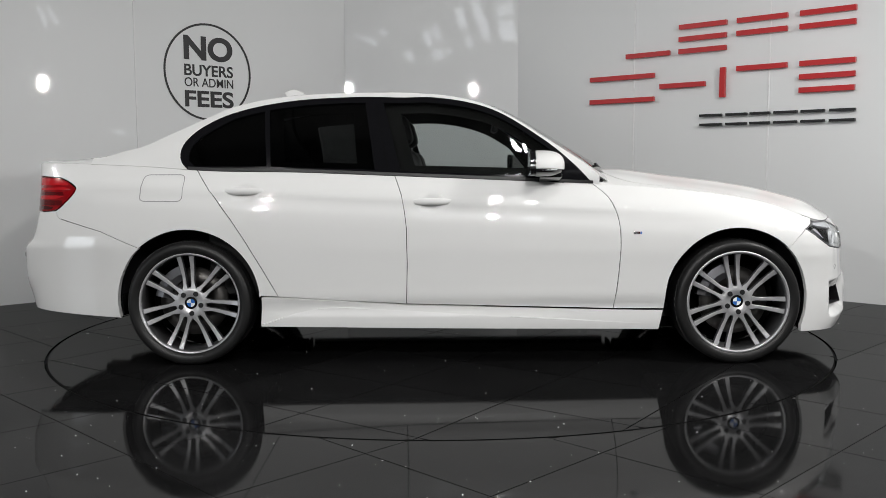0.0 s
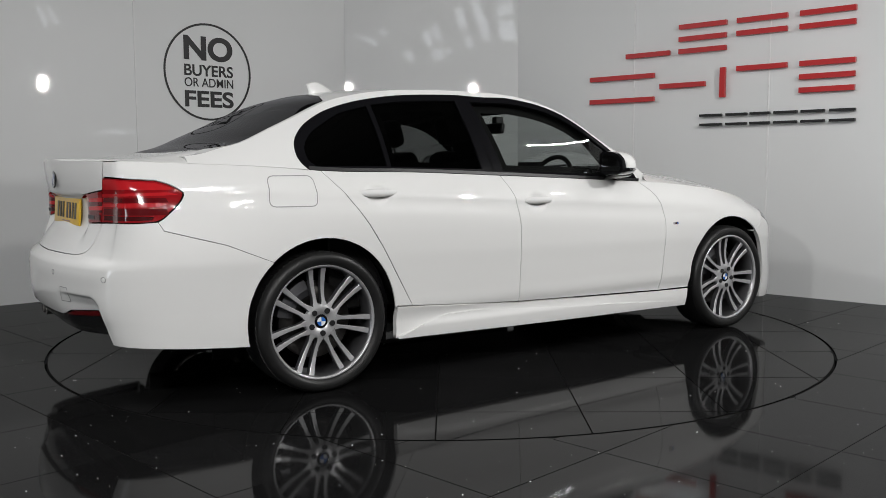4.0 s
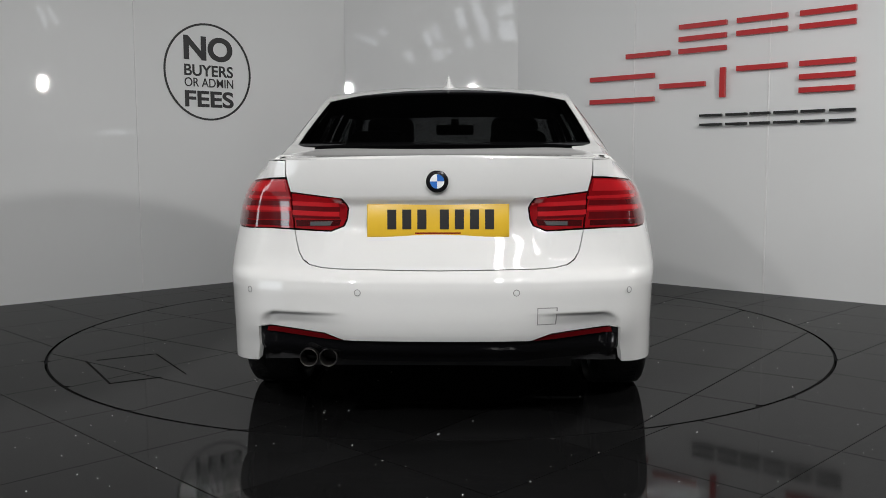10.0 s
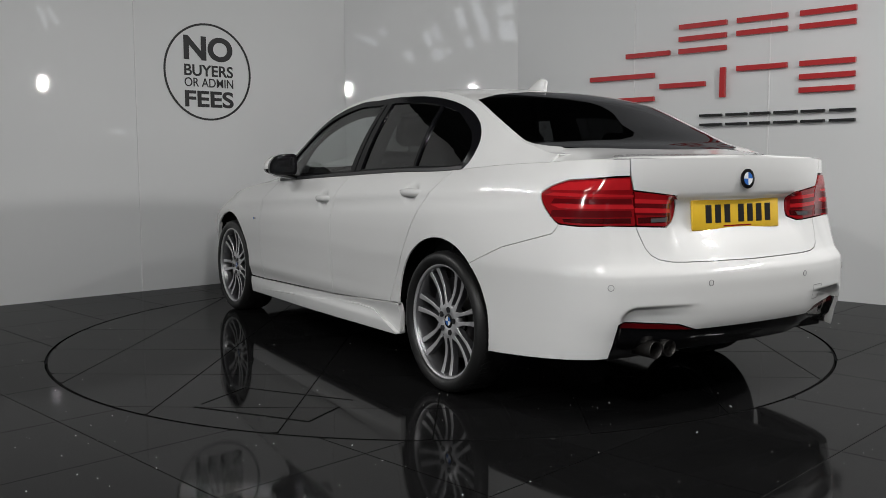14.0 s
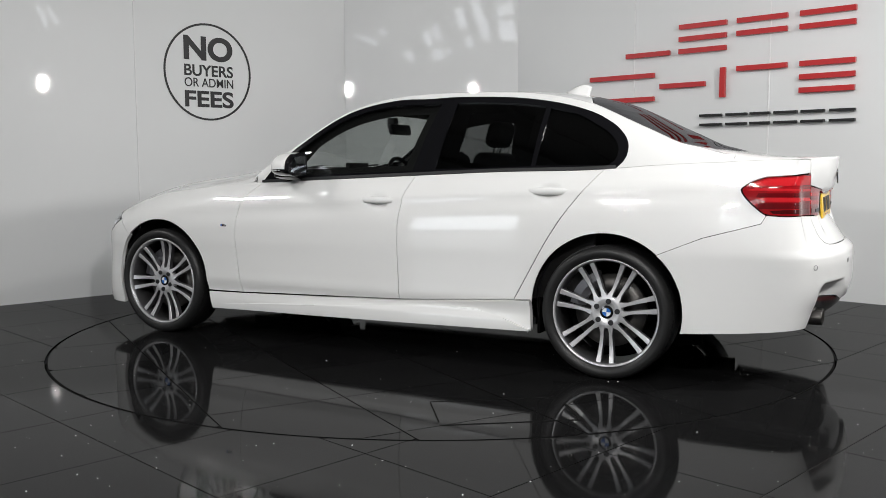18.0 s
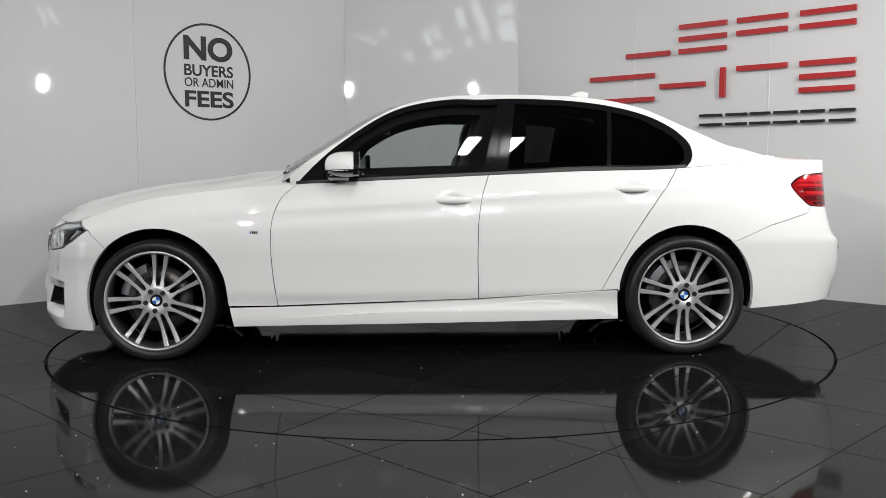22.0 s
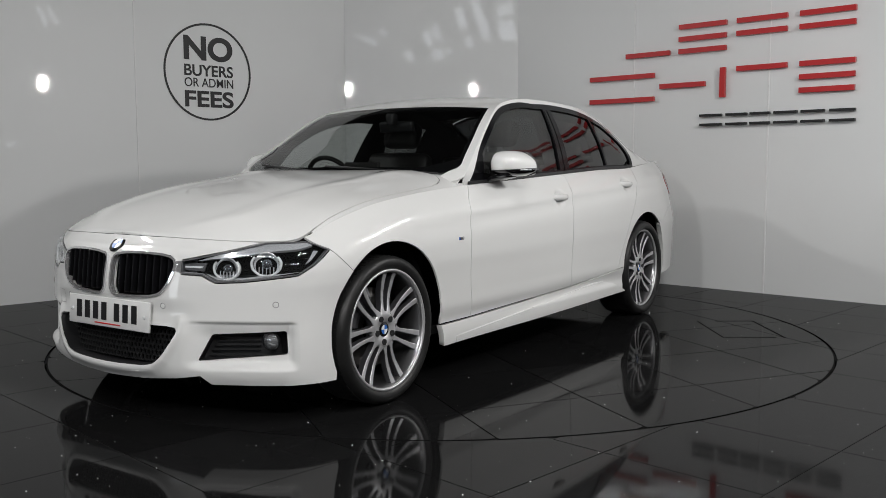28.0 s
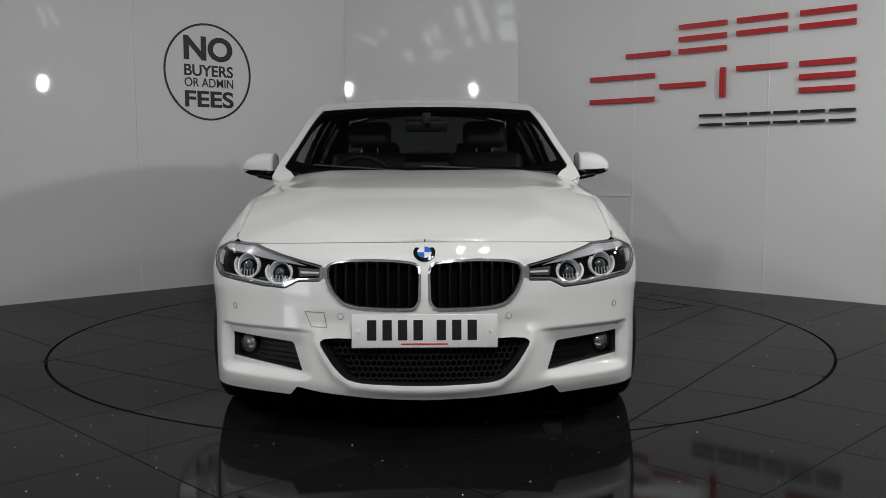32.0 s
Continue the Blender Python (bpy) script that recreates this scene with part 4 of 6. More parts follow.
glassQ = [(-1.006, 1.008), (-1.395, 1.010)] + curve([(-1.428, 1.045), (-1.432, 1.095), (-1.412, 1.142), (-1.36, 1.195), (-1.24, 1.258)], 4) + top_of(-1.20, -1.036, 0.026, 5)
pair("quarter_window", glassQ, at(0.008, cabin_side), PRIVACY, "dark privacy glass", du=0.05, dv=0.05, fold=0, gap=0)
lining = with_hole(WIN + [(x, z) for x, z in belt[1:-1]], [(0.44, 1.000), (-0.25, 1.020)] + top_of(-0.33, 0.33, 0.085, 16), [(-0.55, 1.03), (-0.93, 1.04)] + top_of(-0.95, -0.58, 0.085, 10))
pair("pillar_lining", lining, at(0.055, cabin_side), LINING, "dark pillar and roof lining", du=0.04, dv=0.04, fold=0, gap=0)
pair("rear_pillar_lining", rail_run(-1.36, -1.82, 14, -0.012) + top_run(-1.82, -1.36, 8), at(0.045, cabin_side), LINING, "dark rear pillar lining", du=0.04, dv=0.04, fold=0, gap=0)
W = 0.943
WT = 0.930
FOOT = [(0.628, W), (0.648, W - 0.025), (0.668, 0.87), (0.685, 0.78), (0.70, 0.6)]
ws = [(SCREEN_TOP, -WT)] + [(x, -v) for x, v in FOOT] + FOOT[::-1] + [(SCREEN_TOP, WT)]
part("windscreen", sheet(ws, at(0.001, canopy), 0.04, 0.05, 0.0), SCREEN, car, "tinted windscreen")
part("rear_screen", sheet(BACK, at(0.001, canopy), 0.04, 0.05, 0.0), REAR_TINT, car, "dark tinted rear screen")
def band(a, b):
    return with_hole(a, b)


part("screen_edge", sheet(band([(SCREEN_TOP - 0.004, -WT - 0.010), (0.632, -W - 0.010)] + [(x + 0.004, -v) for x, v in FOOT[1:]] + [(x + 0.004, v) for x, v in FOOT[:0:-1]] + [(0.632, W + 0.010), (SCREEN_TOP - 0.004, WT + 0.010)], [(SCREEN_TOP + 0.030, -WT + 0.028), (0.59, -W + 0.022), (0.645, -0.70), (0.65, 0), (0.645, 0.70), (0.59, W - 0.022), (SCREEN_TOP + 0.030, WT - 0.028)]), at(0.006, canopy), 0.04, 0.05, 0.008), BLACK_GLOSS, car, "black border of the windscreen")
BACK_IN = across([(-1.115, 0.0), (-1.135, 0.35), (-1.175, 0.68), (-1.252, 0.928), (-1.43, 0.940), (-1.67, 0.947), (-1.725, 0.93), (-1.784, 0.875), (-1.822, 0.69), (-1.832, 0.0)])
part("rear_screen_edge", sheet(with_hole(BACK, BACK_IN), at(0.006, canopy), 0.04, 0.05, 0.008), BLACK_TRIM, car, "black border of the rear screen")
for x0, x1, w in ((SCREEN_TOP, 0.74, W + 0.008),):
    pair("screen_pillar", [(x0 - 0.03, WT + 0.008), (0.634, w), (0.652, w - 0.016), (0.672, 0.89), (0.70, 0.85), (0.752, 0.82), (0.744, 0.90), (0.725, 0.96), (0.70, 1.0), (x0 - 0.03, 1.0)], canopy, PAINT, du=0.04, dv=0.02, fold=0.006, gap=0)
pair("pillar_foot", [(0.66, 0.90), (0.755, 0.83), (0.755, 0.96), (0.66, 0.985)], at(0.013, canopy), PAINT, du=0.04, dv=0.02, fold=0, gap=0)
pair("rear_pillar", [(-1.20, 0.951), (-1.24, 0.953), (-1.43, 0.962), (-1.69, 0.969), (-1.748, 0.952), (-1.788, 0.897), (-1.803, 0.82), (-1.86, 0.82), (-1.95, 0.88), (-1.95, 1.0), (-1.20, 1.0)], canopy, PAINT, du=0.04, dv=0.02, fold=0.006, gap=0)
# dark inner shell seen through the joints
inner_side = side([(0.99, 0.20)]) + side(arch(FRONT_X, ARCH_R + 0.012, 180, -18)) + side([(1.74, 0.19)]) + F([(0.76, 0.20), (0.76, 0.60), (0.45, 0.60), (0.45, 0.70)]) + side(top_run(1.95, -2.25, 60)) + [(s_r(0.57), 1.02), (s_r(0.57), 0.70), (s_r(0.72), 0.70), (s_r(0.72), 0.32)] + side([(-1.8, 0.28)]) + side(arch(REAR_X, ARCH_R + 0.012, 190, 0)) + side([(-1.03, 0.22)])
pair("inner_shell", inner_side, at(0.020), GAP, "black inner body behind the joints", du=0.05, dv=0.05, fold=0, gap=0)
part("inner_tail", sheet(both(R([(0, 0.41), (0.62, 0.44), (0.60, 1.02), (0, 1.02)])), at(0.024, rear), 0.05, 0.05, 0.0), GAP, car, "black inner body behind the joints")

# ---- wheels ----
def wheel(name, x, y, width, label, turn=0.0):
    root = part(name, lathe([(0.236, -0.10), (0.236, 0.085), (0.243, 0.098), (0.2505, 0.102), (0.2535, 0.098), (0.246, 0.085), (0.246, -0.10)], 72), BARREL, car, label)
    h = width / 2
    prof = [(0.2560, -h * 0.78), (0.266, -h * 0.93), (0.285, -h), (0.302, -h * 0.98), (0.314, -h * 0.88), (0.3185, -h * 0.7), (0.3195, -h * 0.3), (0.3195, h * 0.3), (0.3185, h * 0.7), (0.314, h * 0.88), (0.302, h * 0.98), (0.285, h), (0.266, h * 0.93), (0.2560, h * 0.80)]
    bm = lathe(prof, 96)
    part("tyre", bm, RUBBER, root, "black low-profile tyre")
    tread = bmesh.new()
    for k in range(64):
        for sgn in (-1, 1):
            m = Matrix.Rotation(2 * math.pi * (k + (0.5 if sgn > 0 else 0)) / 64, 4, "Y") @ Matrix.Translation((0, sgn * h * 0.50, 0.3152)) @ Matrix.Rotation(radians(22 * sgn), 4, "Z")
            box(0.024, h * 0.40, 0.010, m, bm=tread)
    tagged(part("tread", tread, RUBBER, root, "tread blocks of the tyre", smooth=False), kind="stuff")
    # rim lip, machined
    part("rim_lip", lathe([(0.2405, 0.088), (0.2405, 0.099), (0.2450, 0.1045), (0.2520, 0.1035), (0.2535, 0.098), (0.247, 0.09)], 96), ALLOY_FACE, root, "machined alloy rim edge")
    for pairk in range(7):
        for sgn in (-1, 1):
            bm = bmesh.new()
            stations = []
            for fr_, sep, half in ((0.265, 0.078, 0.056), (0.305, 0.079, 0.050), (0.335, 0.080, 0.041), (0.37, 0.080, 0.034), (0.42, 0.079, 0.031), (0.50, 0.085, 0.033), (0.62, 0.096, 0.036), (0.80, 0.112, 0.043), (0.965, 0.127, 0.051)):
                t = (fr_ - 0.265) / 0.70
                stations.append((fr_ * 0.2535, sgn * sep * 0.2535, half * 0.2535, 0.078 + 0.010 * t - 0.014 * math.sin(math.pi * t)))
            rows_ = []
            for r, so, w, yy in stations:
                rows_.append([bm.verts.new((so - w, yy - 0.030, r)), bm.verts.new((so - w, yy, r)), bm.verts.new((so + w, yy, r)), bm.verts.new((so + w, yy - 0.030, r))])
            for a, b in zip(rows_, rows_[1:]):
                for k in range(4):
                    bm.faces.new((a[k], a[(k + 1) % 4], b[(k + 1) % 4], b[k]))
            bm.faces.new(rows_[0][::-1])
            bm.faces.new(rows_[-1])
            bmesh.ops.recalc_face_normals(bm, faces=bm.faces)
            front = [e for e in bm.edges if all(v.co.y > 0.06 for v in e.verts) and abs(e.verts[0].co.z - e.verts[1].co.z) > 0.005]
            bmesh.ops.bevel(bm, geom=front, offset=0.0022, segments=1, affect="EDGES")
            bmesh.ops.rotate(bm, matrix=Matrix.Rotation(2 * math.pi * pairk / 7, 3, "Y"), verts=bm.verts)
            sp = part("spoke", bm, ALLOY_FACE, root, smooth=False)
            sp.data.materials.append(ALLOY_DARK)
            for f in sp.data.polygons:
                f.material_index = 0 if f.normal.y > 0.5 else 1
    hub = lathe([(0.001, 0.070), (0.030, 0.070), (0.034, 0.074), (0.058, 0.078), (0.071, 0.0775), (0.0755, 0.074), (0.0765, 0.055), (0.060, 0.02), (0.001, 0.02)], 48)
    part("hub", hub, ALLOY_FACE, root, "machined hub of the wheel")
    # bolt holes: black plugs on the hub give the darkness of the recesses
    for k in range(5):
        a = 2 * math.pi * (k + 0.5) / 5
        part("wheel_bolt", cyl(0.0125, 0.016, Matrix.Translation((0.052 * math.sin(a), 0.0745, 0.052 * math.cos(a))) @ Matrix.Rotation(radians(90), 4, "X"), 16), BLACK_PLASTIC, root, smooth=False)
    roundel(root, Matrix.Translation((0, 0.071, 0)) @ Matrix.Rotation(radians(-90), 4, "X"), 0.031)
    part("brake_disc", lathe([(0.06, -0.02), (0.17, -0.02), (0.17, 0.006), (0.06, 0.006)], 48), STEEL, root, "worn steel brake disc")
    cal = bmesh.new()
    ring_ = []
    for k in range(10):
        a = radians(18 + 7 * k)
        ring_.append([cal.verts.new((rr * math.sin(a), yy, rr * math.cos(a))) for rr, yy in ((0.118, -0.035), (0.118, 0.028), (0.150, 0.040), (0.190, 0.030), (0.192, -0.035))])
    for a, b in zip(ring_, ring_[1:]):
        for k in range(5):
            cal.faces.new((a[k], a[(k + 1) % 5], b[(k + 1) % 5], b[k]))
    cal.faces.new(ring_[0])
    cal.faces.new(ring_[-1])
    bmesh.ops.recalc_face_normals(cal, faces=cal.faces)
    part("brake_caliper", cal, ALLOY_DARK, root, "grey brake caliper", smooth=False)
    # black disc added behind the brake, standing in for the shade inside the wheel
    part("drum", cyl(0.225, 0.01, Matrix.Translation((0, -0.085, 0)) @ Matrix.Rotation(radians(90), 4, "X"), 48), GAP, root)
    for ob in [root] + list(root.children):
        if not ob.name.startswith(("tyre", "tread")):
            for v in ob.data.vertices:
                v.co.x, v.co.z = v.co.x * 1.04, v.co.z * 1.04
        if not ob.name.startswith(("brake", "badge")):
            ob.data.transform(Matrix.Rotation(radians(turn), 4, "Y"))
    root.matrix_basis = Matrix.Translation((x, y, 0.3195)) @ (Matrix.Rotation(radians(180), 4, "Z") if y < 0 else Matrix.Identity(4))
    return root


def roundel(parent, m, r):
    """A round enamel badge of plain shapes: dark ring, white and blue quarters. It faces m's z."""
    bm = cyl(r, 0.006, m, 40, bevel=0.0015)
    base = part("badge", bm, BLACK_GLOSS, parent, "round badge, blue and white in a black ring")
    bm = bmesh.new()
    for q in range(4):
        vs = [(0, 0)] + [(0.64 * r * math.cos(radians(90 * q + 9 * k)), 0.64 * r * math.sin(radians(90 * q + 9 * k))) for k in range(11)]
        b = bmesh.new()
        b.faces.new([b.verts.new((a, c, 0.0042)) for a, c in vs])
        bmesh.ops.transform(b, matrix=m, verts=b.verts)
        ob = part("badge_field", b, BLUE if q % 2 == 0 else WHITE, base if parent is car else parent, smooth=False)


WHEELS = [("front_wheel", 1.405, 0.765, 0.225, -7), ("front_wheel", 1.405, -0.765, 0.225, 8), ("rear_wheel", -1.405, 0.775, 0.245, 25), ("rear_wheel", -1.405, -0.775, 0.245, 5)]
for nm, x, y, w, turn in WHEELS:
    wheel(nm, x, y, w, "seven-twin-spoke machined grey alloy wheel", turn)
for cx in (FRONT_X, REAR_X):
    for sg in (1, -1):
        bm = bmesh.new()
        pts = arch(cx, ARCH_R + 0.01, -12, 192, 24)
        rows_ = [[bm.verts.new((x, sg * yy, z)) for x, z in pts] for yy in (0.80, 0.5)]
        for a, b, c, d in zip(rows_[0], rows_[0][1:], rows_[1][1:], rows_[1]):
            bm.faces.new((a, b, c, d))
        bm.faces.new(rows_[1])
        part("arch_liner", bm, BLACK_PLASTIC, car, "black plastic wheel arch liner")
for x in (FRONT_X - ARCH_R - 0.016, FRONT_X + ARCH_R - 0.010, REAR_X + ARCH_R + 0.004, REAR_X - ARCH_R - 0.004):
    for sg in (1, -1):
        low = 0.175 if x > -1.2 else 0.245
        part("liner_flap", box(0.016, 0.34, 0.36 - low, Matrix.Translation((x, sg * 0.615, (0.36 + low) / 2)), 0.004), GAP, car, "black lower end of the arch liner")
for cx in (FRONT_X, REAR_X):
    for sg in (1, -1):
        part("liner_flap", box(0.78, 0.012, 0.15, Matrix.Translation((cx, sg * 0.51, 0.205)), 0.003), GAP, car, "black lower end of the arch liner")
# underbody
bm = bmesh.new()
box(2.02, 1.52, 0.04, Matrix.Translation((0, 0, 0.235)), bm=bm)
box(4.0, 1.04, 0.04, Matrix.Translation((-0.1, 0, 0.245)), bm=bm)
box(0.6, 1.05, 0.06, Matrix.Translation((1.4, 0, 0.22)), bm=bm)
box(0.9, 1.05, 0.06, Matrix.Translation((-1.42, 0, 0.26)), bm=bm)
box(0.40, 1.02, 0.06, Matrix.Translation((1.80, 0, 0.21)), bm=bm)
box(0.36, 1.35, 0.06, Matrix.Translation((-2.05, 0, 0.31)), bm=bm)
part("underbody", bm, BLACK_PLASTIC, car, "black underbody", smooth=False)


# ---- front lamps, grilles, plate ----
def torus(R0, r0, m, seg=28, tube=8, squash=1.0):
    bm = bmesh.new()
    rings = []
    for k in range(seg):
        a = 2 * math.pi * k / seg
        rings.append([bm.verts.new(m @ Vector(((R0 + r0 * math.cos(2 * math.pi * j / tube)) * math.cos(a), (R0 + r0 * math.cos(2 * math.pi * j / tube)) * math.sin(a) * squash, r0 * math.sin(2 * math.pi * j / tube)))) for j in range(tube)])
    for k in range(seg):
        a, b = rings[k], rings[(k + 1) % seg]
        for j in range(tube):
            bm.faces.new((a[j], b[j], b[(j + 1) % tube], a[(j + 1) % tube]))
    bmesh.ops.recalc_face_normals(bm, faces=bm.faces)
    return bm


def facing(p, n, up=Vector((0, 0, 1))):
    """A pose at p whose z axis points along n and whose y axis is as upright as can be."""
    z = Vector(n).normalized()
    x = up.cross(z).normalized()
    y = z.cross(x)
    return Matrix(((x.x, y.x, z.x, p[0]), (x.y, y.y, z.y, p[1]), (x.z, y.z, z.z, p[2]), (0, 0, 0, 1)))


def grow(poly, d):
    return shrink(poly, -d)


def flip(bm, sg):
    if sg > 0:
        return bm
    b = mirrored(bm)
    bm.free()
    return b


JOINT_GREY = material("panel_gap_grey", (0.26, 0.26, 0.26), 0.6, mottle=0.1, mottle_scale=30)
GREY_TRIM = material("grey_trim", (0.10, 0.10, 0.105), 0.4, metal=0.3, mottle=0.1, mottle_scale=30)
LAMP_GREY = material("lamp_housing", (0.20, 0.20, 0.21), 0.22, metal=0.45, mottle=0.2, mottle_scale=40)
REFLECTOR = material("lamp_reflector", (0.82, 0.83, 0.85), 0.16, metal=0.55, mottle=0.15, mottle_scale=60)
PROJECTOR = material("projector_glass", (0.20, 0.21, 0.23), 0.06, metal=0.7, coat=1.0, mottle=0.1, mottle_scale=60)
DRL = material("lamp_guide", (0.78, 0.79, 0.80), 0.25, coat=0.8, mottle=0.05, mottle_scale=60)
for sg in (1, -1):
    root = part("headlight", flip(sheet(shrink(HEAD, 0.003), at(0.045), 0.03, 0.03, 0.0), sg), LAMP_GREY, car, "clear headlight with two projectors in a dark housing")
    wall_bm = bmesh.new()
    rim = [body(u, v, 0.002) for u, v in shrink(HEAD, 0.003)]
    back = [body(u, v, 0.045) for u, v in shrink(HEAD, 0.003)]
    va, vb = [wall_bm.verts.new(q) for q in rim], [wall_bm.verts.new(q) for q in back]
    for k in range(len(va)):
        wall_bm.faces.new((va[k], va[(k + 1) % len(va)], vb[(k + 1) % len(va)], vb[k]))
    part("lamp_wall", flip(wall_bm, sg), LAMP_GREY, root, smooth=False)
    part("lens", flip(sheet(shrink(HEAD, 0.003), at(0.001), 0.03, 0.03, 0.0), sg), LENS, root, "clear lens")
    part("lens_edge", flip(sheet(with_hole(shrink(HEAD, 0.002), shrink(HEAD, 0.006)), at(0.0), 0.03, 0.03, 0.004), sg), GREY_TRIM, root)
    top = F([(0.455, 0.6515), (0.56, 0.664), (0.64, 0.674), (0.73, 0.690)]) + side([(1.88, 0.698), (1.815, 0.710), (1.834, 0.722)]) + F([(0.71, 0.717), (0.64, 0.700), (0.56, 0.681)])
    part("brow", flip(sheet(top, at(0.006), 0.03, 0.03, 0.012), sg), REFLECTOR, root, "bright upper trim")
    part("lamp_insert", flip(sheet(F([(0.49, 0.606), (0.54, 0.579), (0.63, 0.582), (0.715, 0.593)]) + side([(1.875, 0.612)]) + F([(0.715, 0.600), (0.63, 0.588), (0.545, 0.587)]), at(0.012), 0.02, 0.01, 0.02), sg), REFLECTOR, root, "bright lower insert")
    part("lamp_insert", flip(sheet(side([(1.862, 0.640), (1.845, 0.650), (1.80, 0.688), (1.82, 0.690)]), at(0.010), 0.02, 0.01, 0.02), sg), REFLECTOR, root, "bright outer insert")
    part("blade", flip(sheet(F([(0.40, 0.640), (0.40, 0.618), (0.485, 0.612), (0.495, 0.645)]), at(0.014), 0.02, 0.01, 0.02), sg), GREY_TRIM, root)
    part("blade_line", flip(sheet(F([(0.405, 0.632), (0.405, 0.626), (0.478, 0.624), (0.482, 0.632)]), at(0.010), 0.02, 0.01, 0.004), sg), DRL, root)
    part("lamp_line", flip(sheet(F([(0.40, 0.606), (0.482, 0.602), (0.538, 0.574), (0.63, 0.578), (0.72, 0.589)]) + side([(1.885, 0.605)]) + F([(0.72, 0.5935), (0.63, 0.5825), (0.539, 0.5785), (0.484, 0.6065), (0.40, 0.6105)]), at(0.005), 0.02, 0.004, 0.006), sg), CHROME, root, "thin chrome line along the lamp's foot")
    for y, z, r in ((0.712, 0.640, 0.056), (0.572, 0.622, 0.052)):
        p = Vector(body(s_f(y), z, 0.014))
        m = facing(p, (1, 0.55 if y > 0.65 else 0.35, 0.08))
        arc_ = [(0.98, 36), (1.04, 10), (1.0, -20), (0.90, -48), (0.86, -70), (0.86, -110), (0.90, -132), (1.0, -160), (1.04, 170), (0.98, 144)]
        run_ = curve([(k * r * math.cos(radians(g)), k * r * 0.92 * math.sin(radians(g))) for k, g in arc_], 3)
        rb = bmesh.new()
        rows_ = []
        for ha, hb in run_:
            c = Vector((ha, hb, 0)).normalized()
            rows_.append([rb.verts.new(m @ (Vector((ha, hb, 0)) + c * qa + Vector((0, 0, qb)))) for qa, qb in ((0.005, -0.008), (0.005, 0.004), (0.001, 0.007), (-0.004, 0.004), (-0.004, -0.008))])
        for ra, rb2 in zip(rows_, rows_[1:]):
            for k in range(4):
                rb.faces.new((ra[k], ra[k + 1], rb2[k + 1], rb2[k]))
        bmesh.ops.recalc_face_normals(rb, faces=rb.faces)
        part("light_ring", flip(rb, sg), DRL, root, "pale open ring light guide", smooth=False)
        bowl = lathe([(r * 0.86, 0.0), (r * 0.74, -0.008), (r * 0.50, -0.022), (0.004, -0.026), (0.004, -0.028), (r * 0.90, -0.004)], 28)
        bmesh.ops.transform(bowl, matrix=m @ Matrix.Rotation(radians(90), 4, "X"), verts=bowl.verts)
        part("bowl", flip(bowl, sg), REFLECTOR, root)
        ball = bmesh.new()
        bmesh.ops.create_uvsphere(ball, u_segments=20, v_segments=12, radius=r * 0.42, matrix=m @ Matrix.Translation((0, 0, -0.012)) @ Matrix.Diagonal((1, 0.9, 0.7, 1)))
        for k in range(5):
            part("reflector_rib", flip(box(0.003, r * 0.50, 0.010, m @ Matrix.Translation(((k - 2) * r * 0.26, -r * 0.42, -0.004)), 0.001), sg), REFLECTOR, root, smooth=False)
        part("projector", flip(ball, sg), PROJECTOR, root, "glass projector")
    # kidney grille
    kid = part("grille", flip(sheet(KIDNEY, at(0.05), 0.03, 0.03, 0.0), sg), GAP, car, "black kidney-shaped grille in a chrome frame")
    part("grille_frame", flip(sheet(with_hole(rnd(grow(KIDNEY, 0.004), 0.022, 4), rnd(shrink(KIDNEY, 0.005), 0.018, 4)), at(-0.010), 0.014, 0.014, 0.02), sg), CHROME, kid, "chrome frame")
    for k in range(8):
        y = 0.055 + k * 0.0385
        z0, z1 = 0.512 + (0.0 if y < 0.24 else (y - 0.24) * 0.42), 0.672
        p = Vector(body(s_f(y), 0.6, 0.010))
        part("slat", flip(box(0.035, 0.010, z1 - z0, Matrix.Translation((p.x - 0.012, y, (z0 + z1) / 2)) @ Matrix.Rotation(radians(-7), 4, "Y"), 0.004), sg), BLACK_TRIM, kid)
    part("grille_link", flip(sheet(F([(0.368, 0.650), (0.372, 0.612), (0.394, 0.604), (0.394, 0.652)]), at(-0.002), 0.014, 0.014, 0.01), sg), CHROME, kid)
    # fog lamp opening
    fog = part("fog_grille", flip(sheet(grow(FOG, 0.004), at(0.045), 0.02, 0.02, 0.0), sg), BLACK_PLASTIC, car, "black lower side grille with a fog lamp")
    wallb = bmesh.new()
    va, vb = [wallb.verts.new(body(u, v, -0.001)) for u, v in shrink(FOG, 0.002)], [wallb.verts.new(body(u, v, 0.05)) for u, v in shrink(FOG, 0.002)]
    for k in range(len(va)):
        wallb.faces.new((va[k], va[(k + 1) % len(va)], vb[(k + 1) % len(va)], vb[k]))
    part("fog_wall", flip(wallb, sg), BLACK_PLASTIC, fog, smooth=False)
    for k in range(5):
        z = 0.272 + 0.019 * k
        y0, y1 = 0.490 + 0.010 * k, 0.680
        part("grille_bar", flip(sheet(F([(y0, z), (y1, z + 0.004), (y1, z + 0.009), (y0, z + 0.005)]), at(0.034), 0.02, 0.02, 0.006), sg), BLACK_GLOSS, fog)
    p = Vector(body(s_f(0.722), 0.338, 0.024))
    m = facing(p, (1, 0.42, 0))
    part("fog_lamp", flip(cyl(0.030, 0.02, m @ Matrix.Translation((0, 0, -0.004)), 28), sg), CHROME, fog, "round fog lamp")
    part("fog_ring", flip(torus(0.034, 0.004, m @ Matrix.Translation((0, 0, 0.006))), sg), BLACK_GLOSS, fog)
    ball = bmesh.new()
